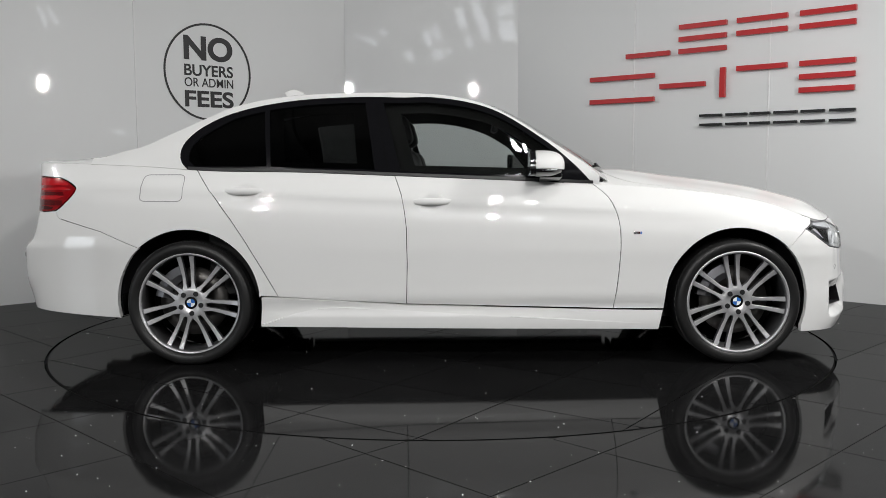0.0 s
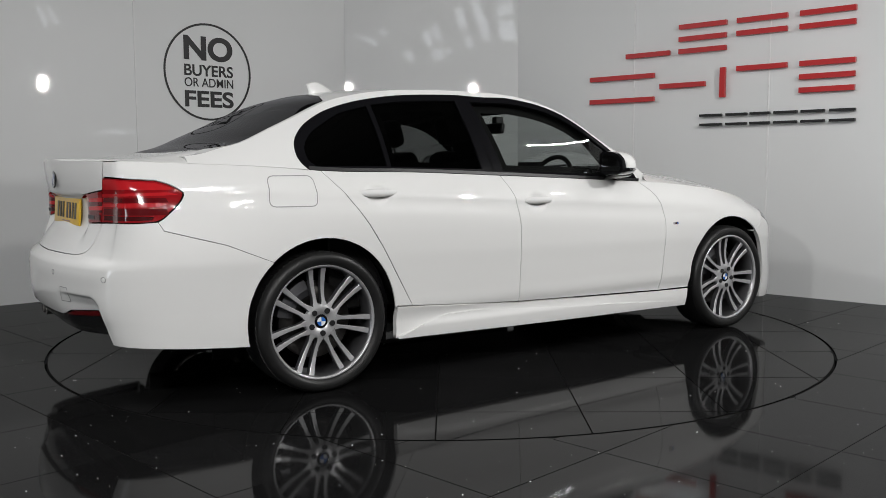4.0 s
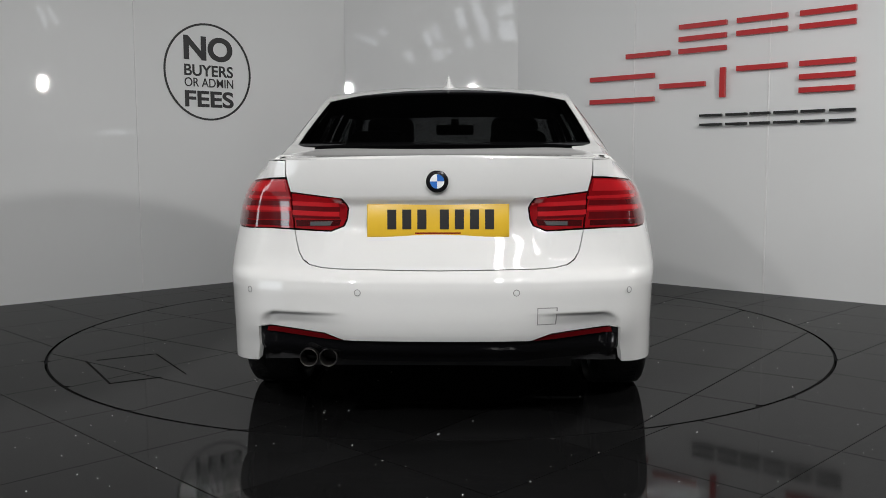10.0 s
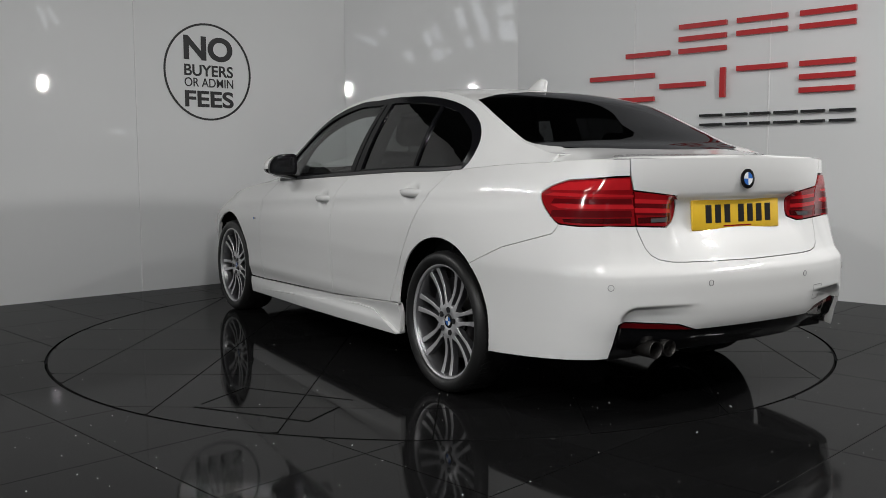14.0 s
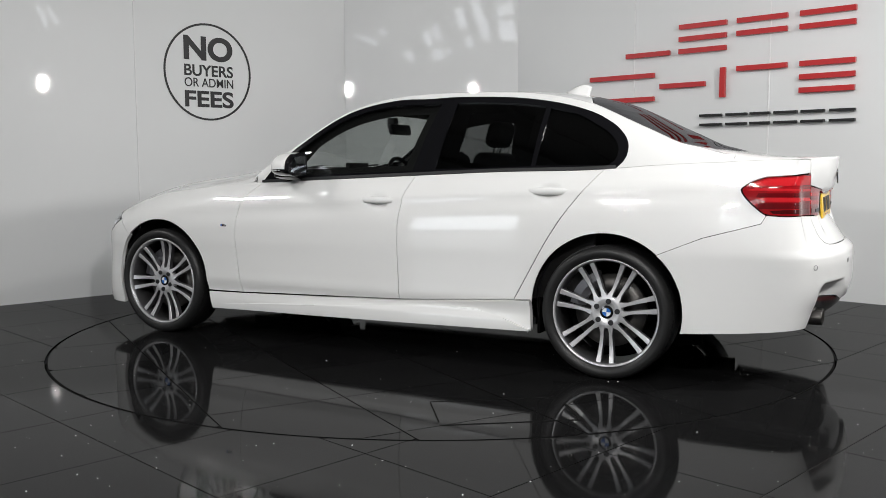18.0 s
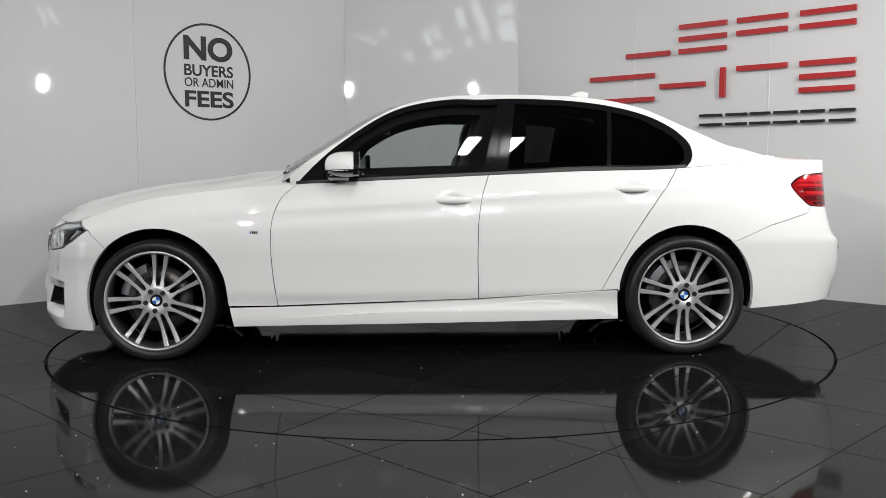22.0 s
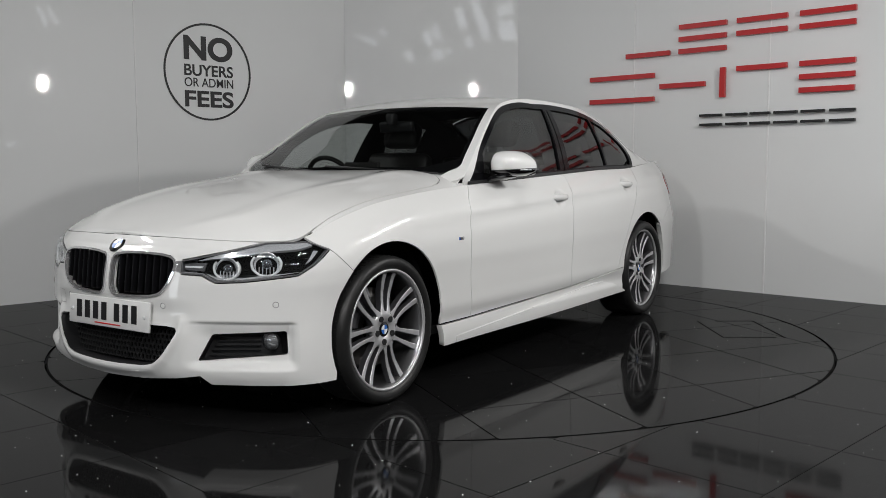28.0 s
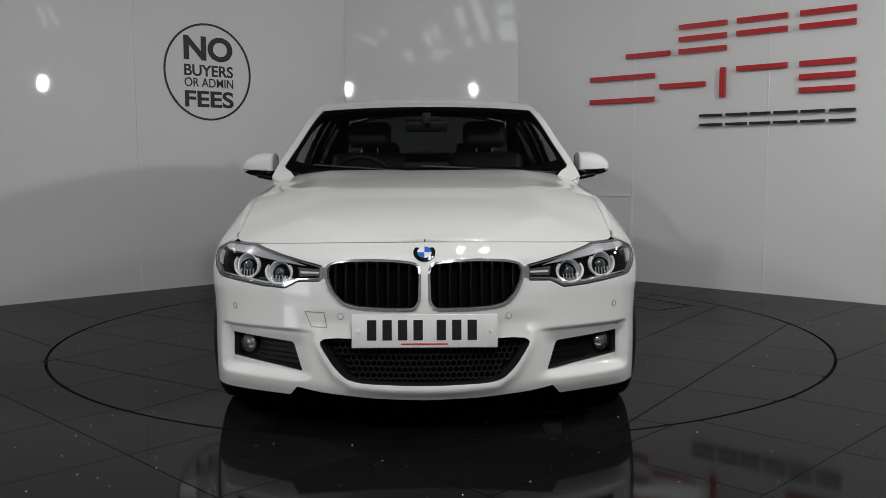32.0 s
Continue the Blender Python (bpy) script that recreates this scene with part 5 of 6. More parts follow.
    bmesh.ops.create_uvsphere(ball, u_segments=20, v_segments=10, radius=0.029, matrix=m @ Matrix.Translation((0, 0, 0.004)) @ Matrix.Diagonal((1, 1, 0.35, 1)))
    part("fog_lens", flip(ball, sg), LENS, fog)
    for y, z in ((0.312, 0.473), (0.745, 0.487)):
        part("parking_sensor", flip(cyl(0.0105, 0.006, facing(Vector(body(s_f(y), z, 0.002)), (1, 0.2 if y < 0.5 else 0.9, 0)), 20, bevel=0.001), sg), PAINT, fbumper, "small round parking sensor")
        part("sensor_ring", flip(torus(0.0112, 0.0014, facing(Vector(body(s_f(y), z, -0.0012)), (1, 0.2 if y < 0.5 else 0.9, 0)), 20, 6), sg), JOINT_GREY, fbumper)
grl = part("lower_grille", sheet(both(LOWER), at(0.07), 0.04, 0.03, 0.0), GAP, car, "black lower grille with honeycomb mesh")
wallb = bmesh.new()
ring2 = both(LOWER)
va, vb = [wallb.verts.new(body(u, v, 0.006)) for u, v in ring2], [wallb.verts.new(body(u, v, 0.08)) for u, v in ring2]
for k in range(len(va)):
    wallb.faces.new((va[k], va[(k + 1) % len(va)], vb[(k + 1) % len(va)], vb[k]))
part("grille_wall", wallb, BLACK_PLASTIC, grl, smooth=False)
mesh_bm = bmesh.new()
for row in range(7):
    z = 0.242 + row * 0.022
    half = 0.255 + (z - 0.238) * 0.75
    n = int(half / 0.021)
    for k in range(-n, n + 1):
        y = k * 0.042 / 2 * 1.0 + (0.0105 if row % 2 else 0)
        x = body(s_f(min(abs(y), 0.38)), z, 0.05)[0]
        for a in (35, -35):
            box(0.010, 0.0145, 0.0035, Matrix.Translation((x, y + (0.0055 if a > 0 else -0.0055), z)) @ Matrix.Rotation(radians(a), 4, "X"), bm=mesh_bm)
        box(0.010, 0.003, 0.012, Matrix.Translation((x, y + 0.0105, z + 0.010)), bm=mesh_bm)
tagged(part("honeycomb", mesh_bm, BLACK_PLASTIC, grl, "fine black honeycomb", smooth=False), kind="stuff")


def number_plate(x, z, sgn, mat, tilt, label):
    root = part("number_plate", box(0.010, 0.53, 0.122, Matrix.Identity(4), 0.003), mat, car, label)
    root.matrix_basis = Matrix.Translation((x, 0, z)) @ Matrix.Rotation(radians(tilt), 4, "Y")
    y = -0.192
    for k in range(7):
        part("plate_bar", box(0.003, 0.034, 0.074, Matrix.Translation((sgn * 0.0055, y, 0.004)), 0.001), BLACK_SIGN, root, smooth=False)
        y += 0.056 if k != 3 else 0.084
    part("plate_line", box(0.002, 0.17, 0.005, Matrix.Translation((sgn * 0.0055, 0.0, -0.047))), RED if mat is WHITE_PLATE else TAIL_RED, root, smooth=False)
    if mat is WHITE_PLATE:
        for yy in (-0.238, 0.238):
            part("plate_screw", cyl(0.007, 0.006, Matrix.Translation((0.007, yy, 0.0)) @ Matrix.Rotation(radians(90), 4, "Y"), 16, bevel=0.001), WHITE, root)
    return root


number_plate(2.170, 0.424, 1, WHITE_PLATE, -3, "white front number plate with dark bars")
number_plate(-2.296, 0.817, -1, YELLOW, 4, "yellow rear number plate with dark bars")
p = Vector(body(0.0, 0.703, 0.0))
roundel(car, facing(p, (1, 0, 0.95)), 0.041)
p = Vector(rear(0.0, 0.963, -0.005))
roundel(car, facing(p, (-1, 0, 0.05)), 0.041)
# towing eye covers
def groove(name, pts, lift, parent, sg=1, w=0.0016):
    bm = sheet(with_hole(grow(pts, w), shrink(pts, w)), lift, 0.02, 0.02, 0.0)
    return part(name, flip(bm, sg), JOINT_GREY, parent)


groove("tow_cover_joint", F([(0.375, 0.486), (0.450, 0.486), (0.425, 0.432), (0.365, 0.432)]), at(-0.0012), fbumper, -1)
groove("tow_cover_joint", R([(0.365, 0.506), (0.435, 0.506), (0.435, 0.444), (0.365, 0.444)]), at(-0.0015, rear), rbumper, -1)
groove("fuel_flap_joint", rnd(side([(-1.652, 0.845), (-1.428, 0.843), (-1.424, 0.978), (-1.640, 0.978)]), 0.03), at(-0.0012), car, -1, 0.002)

# ---- tail lamps, diffuser, exhaust ----
MID_RED = material("mid_red_lens", (0.10, 0.003, 0.005), 0.10, coat=1.0, mottle=0.15, mottle_scale=30)
REFLEX_RED = material("reflector_red", (0.12, 0.003, 0.005), 0.15, coat=0.6, mottle=0.1, mottle_scale=40)
BRIGHT_RED = material("bright_red_lens", (0.46, 0.013, 0.018), 0.12, coat=1.0, mottle=0.1, mottle_scale=40)
for sg in (1, -1):
    lamp = part("tail_light", flip(sheet(shrink(TAIL_OUT, 0.003), at(-0.003), 0.02, 0.015, 0.014), sg), TAIL_RED, car, "red tail lamp")
    bands = [[(-2.035, 0.905), (-2.075, 0.915), (-2.20, 0.906), (-2.20, 0.896), (-2.08, 0.902)], [(-2.075, 0.868), (-2.12, 0.873), (-2.20, 0.866), (-2.20, 0.852), (-2.12, 0.855)]]
    for b in bands:
        part("lamp_band", flip(sheet(side(b[:2]) + [(s_r(0.59), b[2][1]), (s_r(0.586), b[3][1])] + side(b[4:]), at(-0.0045), 0.02, 0.015, 0.003), sg), BRIGHT_RED, lamp)
    low = side([(-2.135, 0.815), (-2.20, 0.818)]) + [(s_r(0.60), 0.816), (s_r(0.598), 0.796), (s_r(0.70), 0.798)] + side([(-2.20, 0.800), (-2.145, 0.802)])
    part("lamp_band", flip(sheet(low, at(-0.0045), 0.02, 0.015, 0.003), sg), TAIL_DARK, lamp)
    for z0, z1 in ((0.874, 0.892), (0.822, 0.848)):
        dark = side([(-2.075, z0), (-2.085, z1), (-2.20, z1)]) + [(s_r(0.598), z1 - 0.002), (s_r(0.594), z0 - 0.002)] + side([(-2.20, z0)])
        part("lamp_band", flip(sheet(dark, at(-0.0040), 0.02, 0.015, 0.002), sg), MID_RED, lamp)
    up = side([(-2.062, 0.934), (-2.13, 0.954)]) + [(s_r(0.67), 0.966), (s_r(0.61), 0.967), (s_r(0.605), 0.925)] + side([(-2.15, 0.925), (-2.06, 0.925)])
    part("lamp_upper", flip(sheet(up, at(-0.0042), 0.02, 0.015, 0.002), sg), BRIGHT_RED, lamp)
    inn = part("boot_light", flip(sheet(shrink(TAIL_IN, 0.003), at(-0.003, rear), 0.02, 0.015, 0.014), sg), TAIL_RED, car, "red inner tail lamp on the boot lid")
    for z0, z1 in ((0.868, 0.882), (0.832, 0.848)):
        part("lamp_band", flip(sheet(R([(0.395, z0), (0.582, z0 + 0.006), (0.583, z1 + 0.008), (0.395, z1)]), at(-0.0045, rear), 0.02, 0.015, 0.003), sg), BRIGHT_RED, inn)
    for z0, z1 in ((0.850, 0.866), (0.822, 0.830)):
        part("lamp_band", flip(sheet(R([(0.392, z0), (0.580, z0 + 0.006), (0.581, z1 + 0.006), (0.392, z1)]), at(-0.0040, rear), 0.02, 0.015, 0.002), sg), MID_RED, inn)
    part("lamp_band", flip(sheet(R([(0.395, 0.797), (0.565, 0.795), (0.567, 0.818), (0.388, 0.820)]), at(-0.0042, rear), 0.02, 0.015, 0.003), sg), TAIL_DARK, inn)
    part("reversing_lamp", flip(sheet(R([(0.425, 0.799), (0.505, 0.798), (0.505, 0.813), (0.415, 0.815)]), at(-0.006, rear), 0.02, 0.015, 0.003), sg), GREY_TRIM, inn, "clear reversing lamp")
    part("reflector", flip(sheet(R([(0.355, 0.381), (0.425, 0.402), (0.655, 0.421), (0.662, 0.402), (0.45, 0.385)]), at(0.006, rear), 0.02, 0.015, 0.008), sg), REFLEX_RED, rbumper, "narrow red reflector")
    for y, z in ((0.288, 0.563), (0.709, 0.561)):
        n = (-1, 0.15 if y < 0.5 else 0.8, 0)
        part("parking_sensor", flip(cyl(0.0105, 0.006, facing(Vector(rear(LEN - s_r(y), z, 0.002)), n), 20, bevel=0.001), sg), PAINT, rbumper, "small round parking sensor")
        part("sensor_ring", flip(torus(0.0112, 0.0014, facing(Vector(rear(LEN - s_r(y), z, -0.0012)), n), 20, 6), sg), JOINT_GREY, rbumper)
diff = both(R([(0, 0.381), (0.344, 0.381), (0.42, 0.406), (0.655, 0.427), (0.684, 0.420), (0.696, 0.34), (0.69, 0.302), (0.3, 0.290), (0, 0.290)]))
part("diffuser", sheet(diff, lambda u, v: rear(u, v, 0.016 + 0.04 * (1 - smooth(0.29, 0.35, v))), 0.03, 0.015, 0.03), BLACK_GLOSS, car, "gloss black rear diffuser")
for y in (0.487, 0.413):
    pipe = lathe([(0.035, -0.10), (0.035, 0.095), (0.0335, 0.1), (0.0305, 0.095), (0.0305, -0.10)], 36)
    bmesh.ops.transform(pipe, matrix=Matrix.Translation((-2.235, y, 0.304)) @ Matrix.Rotation(radians(90), 4, "Z"), verts=pipe.verts)
    ex = part("exhaust", pipe, STEEL, car, "dark chrome exhaust tip")
    part("exhaust_inside", cyl(0.0305, 0.01, Matrix.Translation((-2.21, y, 0.304)) @ Matrix.Rotation(radians(90), 4, "Y"), 24), GAP, ex)

# ---- handles, mirrors, fin, small trim ----
for sg in (1, -1):
    for (x, z), door in zip(((-0.160, 0.838), (-1.115, 0.893)), ((doorL, rdoorL) if sg > 0 else (doorR, rdoorR))):
        y = body(s_x(x), z)[1]
        bm = bmesh.new()
        n = 14
        rows_ = []
        for k in range(n + 1):
            t = k / n * 2 - 1
            w = 0.0185 * math.sqrt(max(0.02, 1 - abs(t) ** 3.2)) + 0.001
            out_ = 0.004 + 0.030 * (1 - abs(t) ** 2.6)
            rows_.append([bm.verts.new((x + 0.124 * t, y + out_ * 0.2 - 0.006, z - w)), bm.verts.new((x + 0.124 * t, y + out_ * 0.85, z - w * 0.8)), bm.verts.new((x + 0.124 * t, y + out_, z)), bm.verts.new((x + 0.124 * t, y + out_ * 0.85, z + w * 0.8)), bm.verts.new((x + 0.124 * t, y + out_ * 0.2 - 0.006, z + w))])
        for a, b in zip(rows_, rows_[1:]):
            for k in range(4):
                bm.faces.new((a[k], b[k], b[k + 1], a[k + 1]))
        bmesh.ops.recalc_face_normals(bm, faces=bm.faces)
        part("door_handle", flip(bm, sg), PAINT, door, "white door handle")
    # mirror
    arm = part("door_mirror", flip(box(0.11, 0.14, 0.026, Matrix.Translation((0.44, 0.850, 0.958)) @ Matrix.Rotation(radians(12), 4, "X"), 0.010), sg), BLACK_GLOSS, car, "white and black door mirror")
    cap = bmesh.new()
    bmesh.ops.create_uvsphere(cap, u_segments=40, v_segments=28, radius=1.0)
    for v in cap.verts:
        c = v.co.copy()
        for i in range(3):
            c[i] = math.copysign(abs(c[i]) ** 0.72, c[i])
        if c.x < -0.15:
            c.x = -0.15 + (c.x + 0.15) * 0.10
        taper = 1 - 0.30 * max(0, c.y) ** 1.5
        if c.y < -0.55:
            c.y = -0.55 + (c.y + 0.55) * 0.10
        v.co = Vector((0.372 + c.x * 0.125 * taper + 0.012 * (1 - c.y), 0.893 + c.y * 0.117, 1.012 + c.z * (0.082 if c.z > 0 else 0.050) * taper - 0.006 * c.y))
    base = cap.copy()
    bmesh.ops.bisect_plane(cap, geom=cap.verts[:] + cap.edges[:] + cap.faces[:], plane_co=(0, 0.88, 0.998), plane_no=(0, 0.05, -1), clear_outer=True)
    bmesh.ops.bisect_plane(base, geom=base.verts[:] + base.edges[:] + base.faces[:], plane_co=(0, 0.88, 0.9965), plane_no=(0, -0.05, 1), clear_outer=True)
    part("mirror_cap", flip(cap, sg), PAINT, arm, "white mirror cap")
    part("mirror_base", flip(base, sg), BLACK_GLOSS, arm, "gloss black mirror base")
    rim = rnd([(0.830, 0.974), (0.832, 1.088), (0.940, 1.082), (0.988, 1.045), (0.998, 0.992), (0.975, 0.974)], 0.022)
    rim = grow(rim, 0.007)
    for nm, poly, x0, x1, mt, lb in (("mirror_rim", rim, 0.330, 0.356, BLACK_GLOSS, ""), ("mirror_glass", shrink(rim, 0.018), 0.3280, 0.3295, MIRROR, "mirror glass")):
        rb = bmesh.new()
        va, vb = [rb.verts.new((x0, q[0], q[1])) for q in poly], [rb.verts.new((x1, q[0], q[1])) for q in poly]
        rb.faces.new(va)
        rb.faces.new(vb[::-1])
        for k in range(len(va)):
            rb.faces.new((va[k], vb[k], vb[(k + 1) % len(va)], va[(k + 1) % len(va)]))
        bmesh.ops.recalc_face_normals(rb, faces=rb.faces)
        part(nm, flip(rb, sg), mt, arm, lb, smooth=False)
    strip_bm = bmesh.new()
    for k in range(7):
        a = radians(-8 + 15 * k)
        box(0.030, 0.006, 0.006, Matrix.Translation((0.384 + 0.106 * math.cos(a) * 0.96, 0.905 + 0.100 * math.sin(a), 0.998)) @ Matrix.Rotation(a + radians(90), 4, "Z"), 0.001, strip_bm, 1)
    part("side_indicator", flip(strip_bm, sg), DRL, arm, "thin clear indicator strip")
    # small wing badge of plain bars
    p = Vector(body(s_x(0.881), 0.678, -0.001))
    for k, mt in enumerate((BLUE, TAIL_DARK, GREY_TRIM, CHROME)):
        part("wing_badge", flip(box(0.008 if k < 2 else 0.012, 0.003, 0.013, Matrix.Translation((p.x + 0.016 - 0.0105 * k, p.y, p.z)), 0.0008), sg), mt, car, "small badge of coloured bars")
    # skirt blade
    part("skirt_blade", flip(sheet(side([(-0.35, 0.288), (-0.60, 0.300), (-0.74, 0.296), (-0.86, 0.272), (-0.96, 0.236), (-1.03, 0.212), (-1.03, 0.206), (-0.35, 0.197), (0.90, 0.184), (0.90, 0.215)]), lambda u, v: body(u, v, -0.026 + 0.018 * smooth(0.0, 0.9, np.interp(u, ARC, OUT[:, 0])) + 0.010 * smooth(0.25, 0.30, v)), 0.02, 0.006, 0.024), sg), PAINT, car, "raised lower edge of the side skirt")
    part("belt_strip", flip(sheet([(x, z + 0.001) for x, z in belt] + [(x, z + 0.016) for x, z in reversed(belt)], at(-0.006, cabin_side), 0.05, 0.03, 0.008), sg), BLACK_PLASTIC, car, "black strip under the windows")
    part("pillar_trim", flip(sheet([(-0.325, 0.990), (-0.450, 0.994), (-0.512, 1.345), (-0.424, 1.340)], at(-0.004, cabin_side), 0.03, 0.03, 0.006), sg), BLACK_TRIM, car, "black pillar trim")
    part("pillar_joint", flip(sheet([(-0.380, 0.985), (-0.386, 0.985), (-0.462, 1.350), (-0.456, 1.350)], at(-0.0055, cabin_side), 0.03, 0.03, 0.0), sg), GAP, car)
fin = bmesh.new()
rows_ = []
for k in range(13):
    t = k / 12
    x = -0.865 - 0.17 * t
    zr = canopy(x, 0)[2] - 0.004
    h = 0.066 * smooth(0.0, 0.72, t) * (1 - 0.12 * smooth(0.8, 1.0, t))
    w = 0.034 * math.sin(math.pi * min(1, 0.12 + t * 0.80)) + 0.004
    rows_.append([fin.verts.new((x - 0.02 * (zz / 0.066), yy, zr + zz)) for yy, zz in ((-w, 0), (-w * 0.45, h * 0.35), (-0.005, h * 0.85), (0, h), (0.005, h * 0.85), (w * 0.45, h * 0.35), (w, 0))])
for a, b in zip(rows_, rows_[1:]):
    for k in range(6):
        fin.faces.new((a[k], a[k + 1], b[k + 1], b[k]))
fin.faces.new(rows_[-1])
fin.faces.new(rows_[0][::-1])
bmesh.ops.recalc_face_normals(fin, faces=fin.faces)
part("aerial_fin", fin, PAINT, car, "white shark-fin aerial")
part("scuttle", sheet([(0.69, -0.70), (0.80, -0.70), (0.80, 0.70), (0.69, 0.70)], at(0.016, canopy), 0.04, 0.05, 0.0), BLACK_PLASTIC, car, "black scuttle panel")
for y0, y1, dx in ((0.60, -0.02, 0.0), (0.02, -0.52, 0.012)):
    a, b = Vector(canopy(0.70, y0 / 0.72, -0.012)), Vector(canopy(0.66 - dx, y1 / 0.70, -0.012))
    d = b - a
    m = Matrix.Translation((a + b) / 2) @ d.to_track_quat("X", "Z").to_matrix().to_4x4()
    part("wiper", box(d.length, 0.014, 0.010, m, 0.003), BLACK_PLASTIC, car, "black windscreen wiper")

# ---- cabin ----
cabin_bm = bmesh.new()
box(2.30, 1.46, 0.04, Matrix.Translation((-0.35, 0, 0.36)), bm=cabin_bm)
box(0.05, 1.40, 0.60, Matrix.Translation((0.80, 0, 0.62)), bm=cabin_bm)
box(0.55, 1.24, 0.04, Matrix.Translation((-1.52, 0, 1.00)), bm=cabin_bm)
part("cabin_floor", cabin_bm, LEATHER, car, "dark cabin floor and parcel shelf", smooth=False)
for sg in (1, -1):
    part("door_card", flip(box(2.05, 0.05, 0.60, Matrix.Translation((-0.30, 0.745, 0.65)), 0.01), sg), LEATHER, car, "black door lining", smooth=False)
part("headliner", sheet([(BACK_TOP, -0.96), (SCREEN_TOP, -0.96), (SCREEN_TOP, 0.96), (BACK_TOP, 0.96)], at(0.030, canopy), 0.06, 0.08, 0.0), LINING, car, "grey headliner")
dash = bmesh.new()
box(0.40, 1.38, 0.18, Matrix.Translation((0.66, 0, 0.865)) @ Matrix.Rotation(radians(6), 4, "Y"), 0.05, dash, 3)
box(0.16, 0.34, 0.06, Matrix.Translation((0.56, -0.37, 0.965)), 0.02, dash, 3)
box(0.03, 0.24, 0.11, Matrix.Translation((0.52, 0.0, 0.985)), 0.008, dash)
box(0.5, 0.20, 0.30, Matrix.Translation((0.28, 0, 0.55)), 0.03, dash)
part("dashboard", dash, LEATHER, car, "black dashboard")
def seat(x, y, rear_seat=False):
    s = part("seat", box(0.50, 0.50 if not rear_seat else 0.62, 0.16, Matrix.Translation((x + 0.26, y, 0.52)) @ Matrix.Rotation(radians(-6), 4, "Y"), 0.05, seg=3), LEATHER, car, "black leather seat")
    tilt = -16 if not rear_seat else -24
    m = Matrix.Translation((x, y, 0.55)) @ Matrix.Rotation(radians(tilt), 4, "Y")
    part("backrest", box(0.13, 0.48 if not rear_seat else 0.62, 0.58, m @ Matrix.Translation((0, 0, 0.28)), 0.055, seg=3), LEATHER, s, "black backrest")
    part("headrest", box(0.10, 0.27, 0.17, m @ Matrix.Translation((0.015, 0, 0.685 if not rear_seat else 0.60)), 0.045, seg=3), LEATHER, s, "black headrest")
    for dy in (-0.05, 0.05):
        part("headrest_post", cyl(0.006, 0.12, m @ Matrix.Translation((0.01, dy, 0.60 if not rear_seat else 0.53)), 10), CHROME, s)


seat(-0.16, 0.36)
seat(-0.16, -0.36)
seat(-1.02, 0.34, True)
seat(-1.02, -0.34, True)
m = facing((0.36, -0.36, 0.90), (-1, 0, 0.42))
sw = part("steering_wheel", torus(0.182, 0.014, m, 40, 10), LEATHER, car, "black steering wheel")
part("wheel_centre", cyl(0.062, 0.04, m @ Matrix.Translation((0, 0, -0.02)), 24, bevel=0.01), BLACK_PLASTIC, sw)
for a in (0, 180, 270):
    part("wheel_spoke", box(0.13, 0.035, 0.014, m @ Matrix.Rotation(radians(a), 4, "Z") @ Matrix.Translation((0.115, 0, -0.012)), 0.004), BLACK_PLASTIC, sw)
part("rear_view_mirror", box(0.035, 0.24, 0.065, Matrix.Translation((0.20, 0, 1.245)) @ Matrix.Rotation(radians(12), 4, "Y"), 0.012), BLACK_PLASTIC, car, "black rear-view mirror")
part("mirror_stalk", box(0.06, 0.05, 0.07, Matrix.Translation((0.25, 0, 1.285)), 0.01), BLACK_PLASTIC, car)

# ---- turntable hatch and floor dust ----
hm = Matrix.Translation((-1.06, 1.52, 0.0)) @ Matrix.Rotation(radians(34), 4, "Z")
for cx, cy, sx, sy in ((0.0, 0.18, 0.57, 0.010), (0.0, -0.18, 0.57, 0.006), (-0.285, 0.06, 0.010, 0.24), (0.285, -0.02, 0.006, 0.30)):
    part("hatch_joint", box(sx, sy, 0.0016, hm @ Matrix.Translation((cx, cy, 0.0006))), DARK_GROUT, disc, "black joint of an inset hatch", smooth=False)
DUST = material("white_dust", (0.75, 0.75, 0.74), 0.6, mottle=0.2, mottle_scale=200)
rng = random.Random(7)


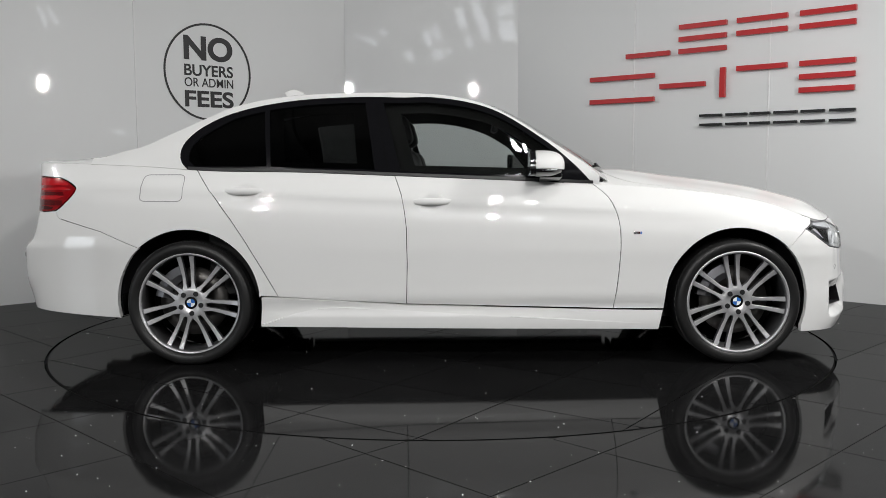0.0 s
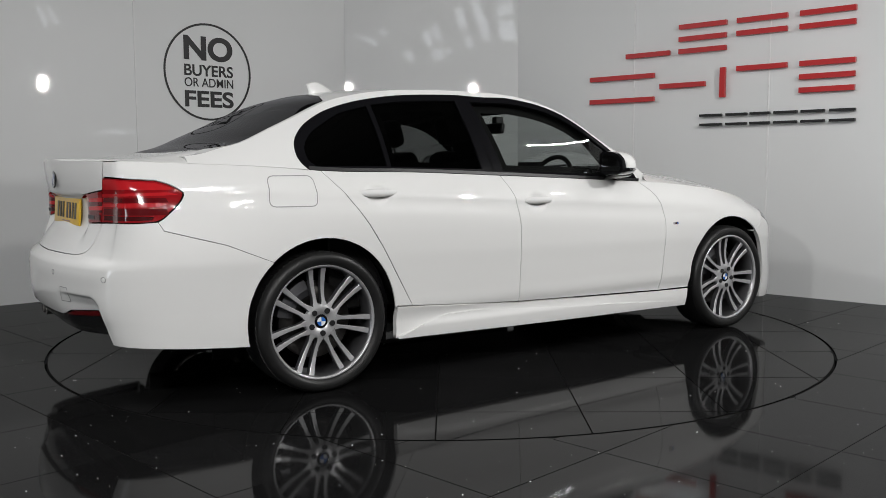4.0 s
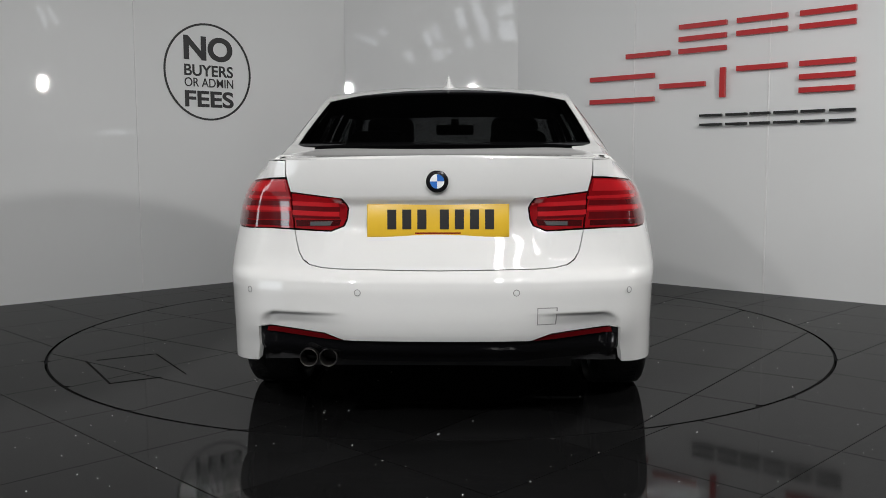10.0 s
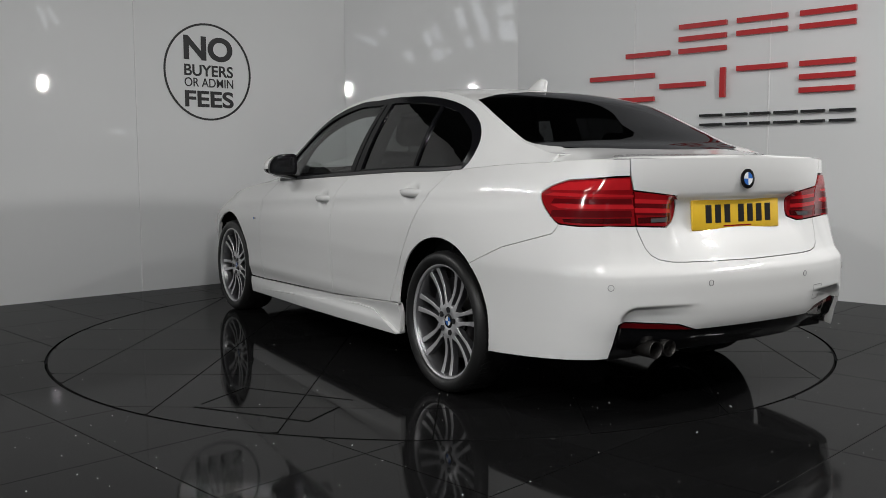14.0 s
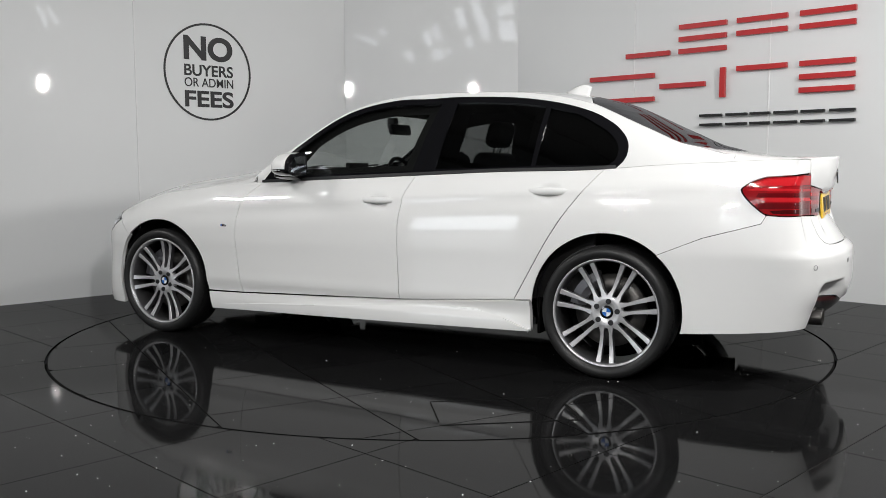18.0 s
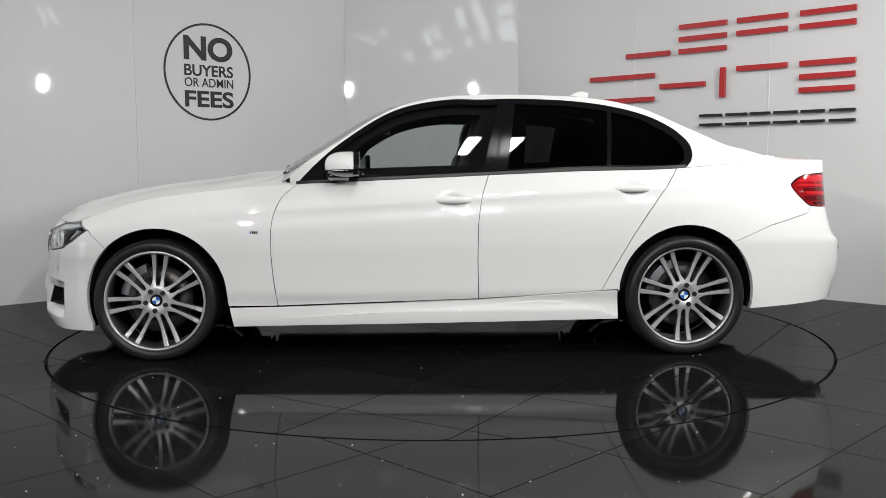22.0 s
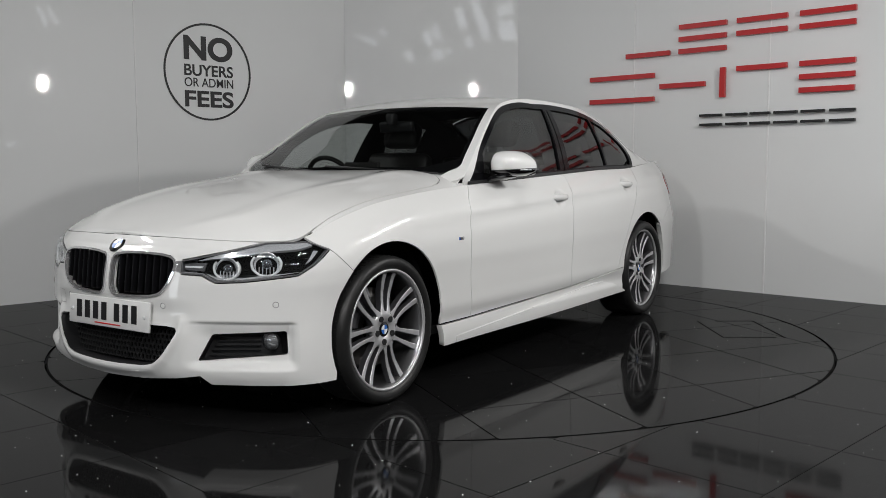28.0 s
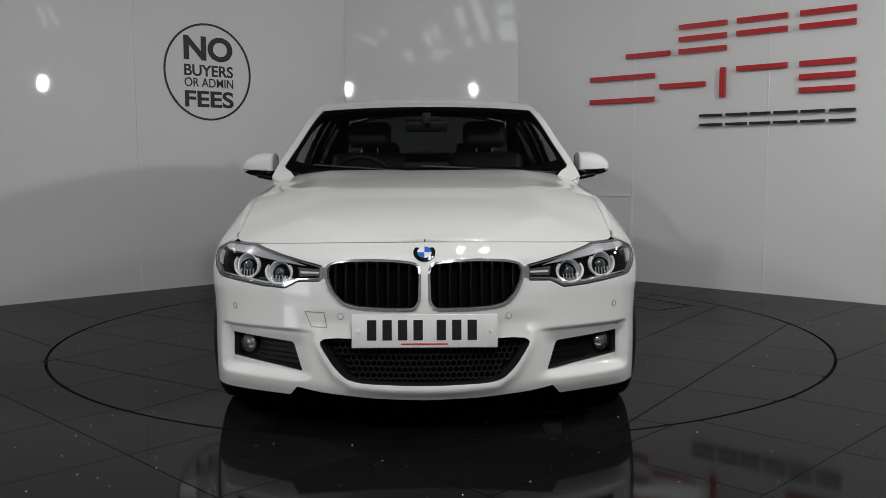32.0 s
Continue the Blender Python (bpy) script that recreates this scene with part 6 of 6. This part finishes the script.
def dust(name, n, place, parent):
    bm = bmesh.new()
    for _ in range(n):
        x, y = place()
        r = rng.choice((0.0010, 0.0013, 0.0016, 0.0024, 0.0034))
        k = rng.randint(4, 6)
        vs = [bm.verts.new((x + r * rng.uniform(0.6, 1.3) * math.cos(6.283 * i / k), y + r * rng.uniform(0.6, 1.3) * math.sin(6.283 * i / k), 0.0012)) for i in range(k)]
        top = bm.verts.new((x, y, 0.0012 + r))
        for i in range(k):
            bm.faces.new((vs[i], vs[(i + 1) % k], top))
    return part(name, bm, DUST, parent, smooth=False)


def on_disc():
    a, r = rng.uniform(0, 6.283), DISC_R * 0.98 * math.sqrt(rng.random())
    return r * math.cos(a), r * math.sin(a)


def on_floor():
    while True:
        x, y = rng.uniform(-2.6, 2.6), rng.uniform(-3.4, 0.5)
        if math.hypot(x, y) > DISC_R + 0.05:
            return x, y


tagged(dust("grit", 200, on_disc, disc), "scattered white grit", kind="stuff")
tagged(dust("grit", 300, on_floor, None), "scattered white grit on black floor tiles", "grit", kind="stuff")

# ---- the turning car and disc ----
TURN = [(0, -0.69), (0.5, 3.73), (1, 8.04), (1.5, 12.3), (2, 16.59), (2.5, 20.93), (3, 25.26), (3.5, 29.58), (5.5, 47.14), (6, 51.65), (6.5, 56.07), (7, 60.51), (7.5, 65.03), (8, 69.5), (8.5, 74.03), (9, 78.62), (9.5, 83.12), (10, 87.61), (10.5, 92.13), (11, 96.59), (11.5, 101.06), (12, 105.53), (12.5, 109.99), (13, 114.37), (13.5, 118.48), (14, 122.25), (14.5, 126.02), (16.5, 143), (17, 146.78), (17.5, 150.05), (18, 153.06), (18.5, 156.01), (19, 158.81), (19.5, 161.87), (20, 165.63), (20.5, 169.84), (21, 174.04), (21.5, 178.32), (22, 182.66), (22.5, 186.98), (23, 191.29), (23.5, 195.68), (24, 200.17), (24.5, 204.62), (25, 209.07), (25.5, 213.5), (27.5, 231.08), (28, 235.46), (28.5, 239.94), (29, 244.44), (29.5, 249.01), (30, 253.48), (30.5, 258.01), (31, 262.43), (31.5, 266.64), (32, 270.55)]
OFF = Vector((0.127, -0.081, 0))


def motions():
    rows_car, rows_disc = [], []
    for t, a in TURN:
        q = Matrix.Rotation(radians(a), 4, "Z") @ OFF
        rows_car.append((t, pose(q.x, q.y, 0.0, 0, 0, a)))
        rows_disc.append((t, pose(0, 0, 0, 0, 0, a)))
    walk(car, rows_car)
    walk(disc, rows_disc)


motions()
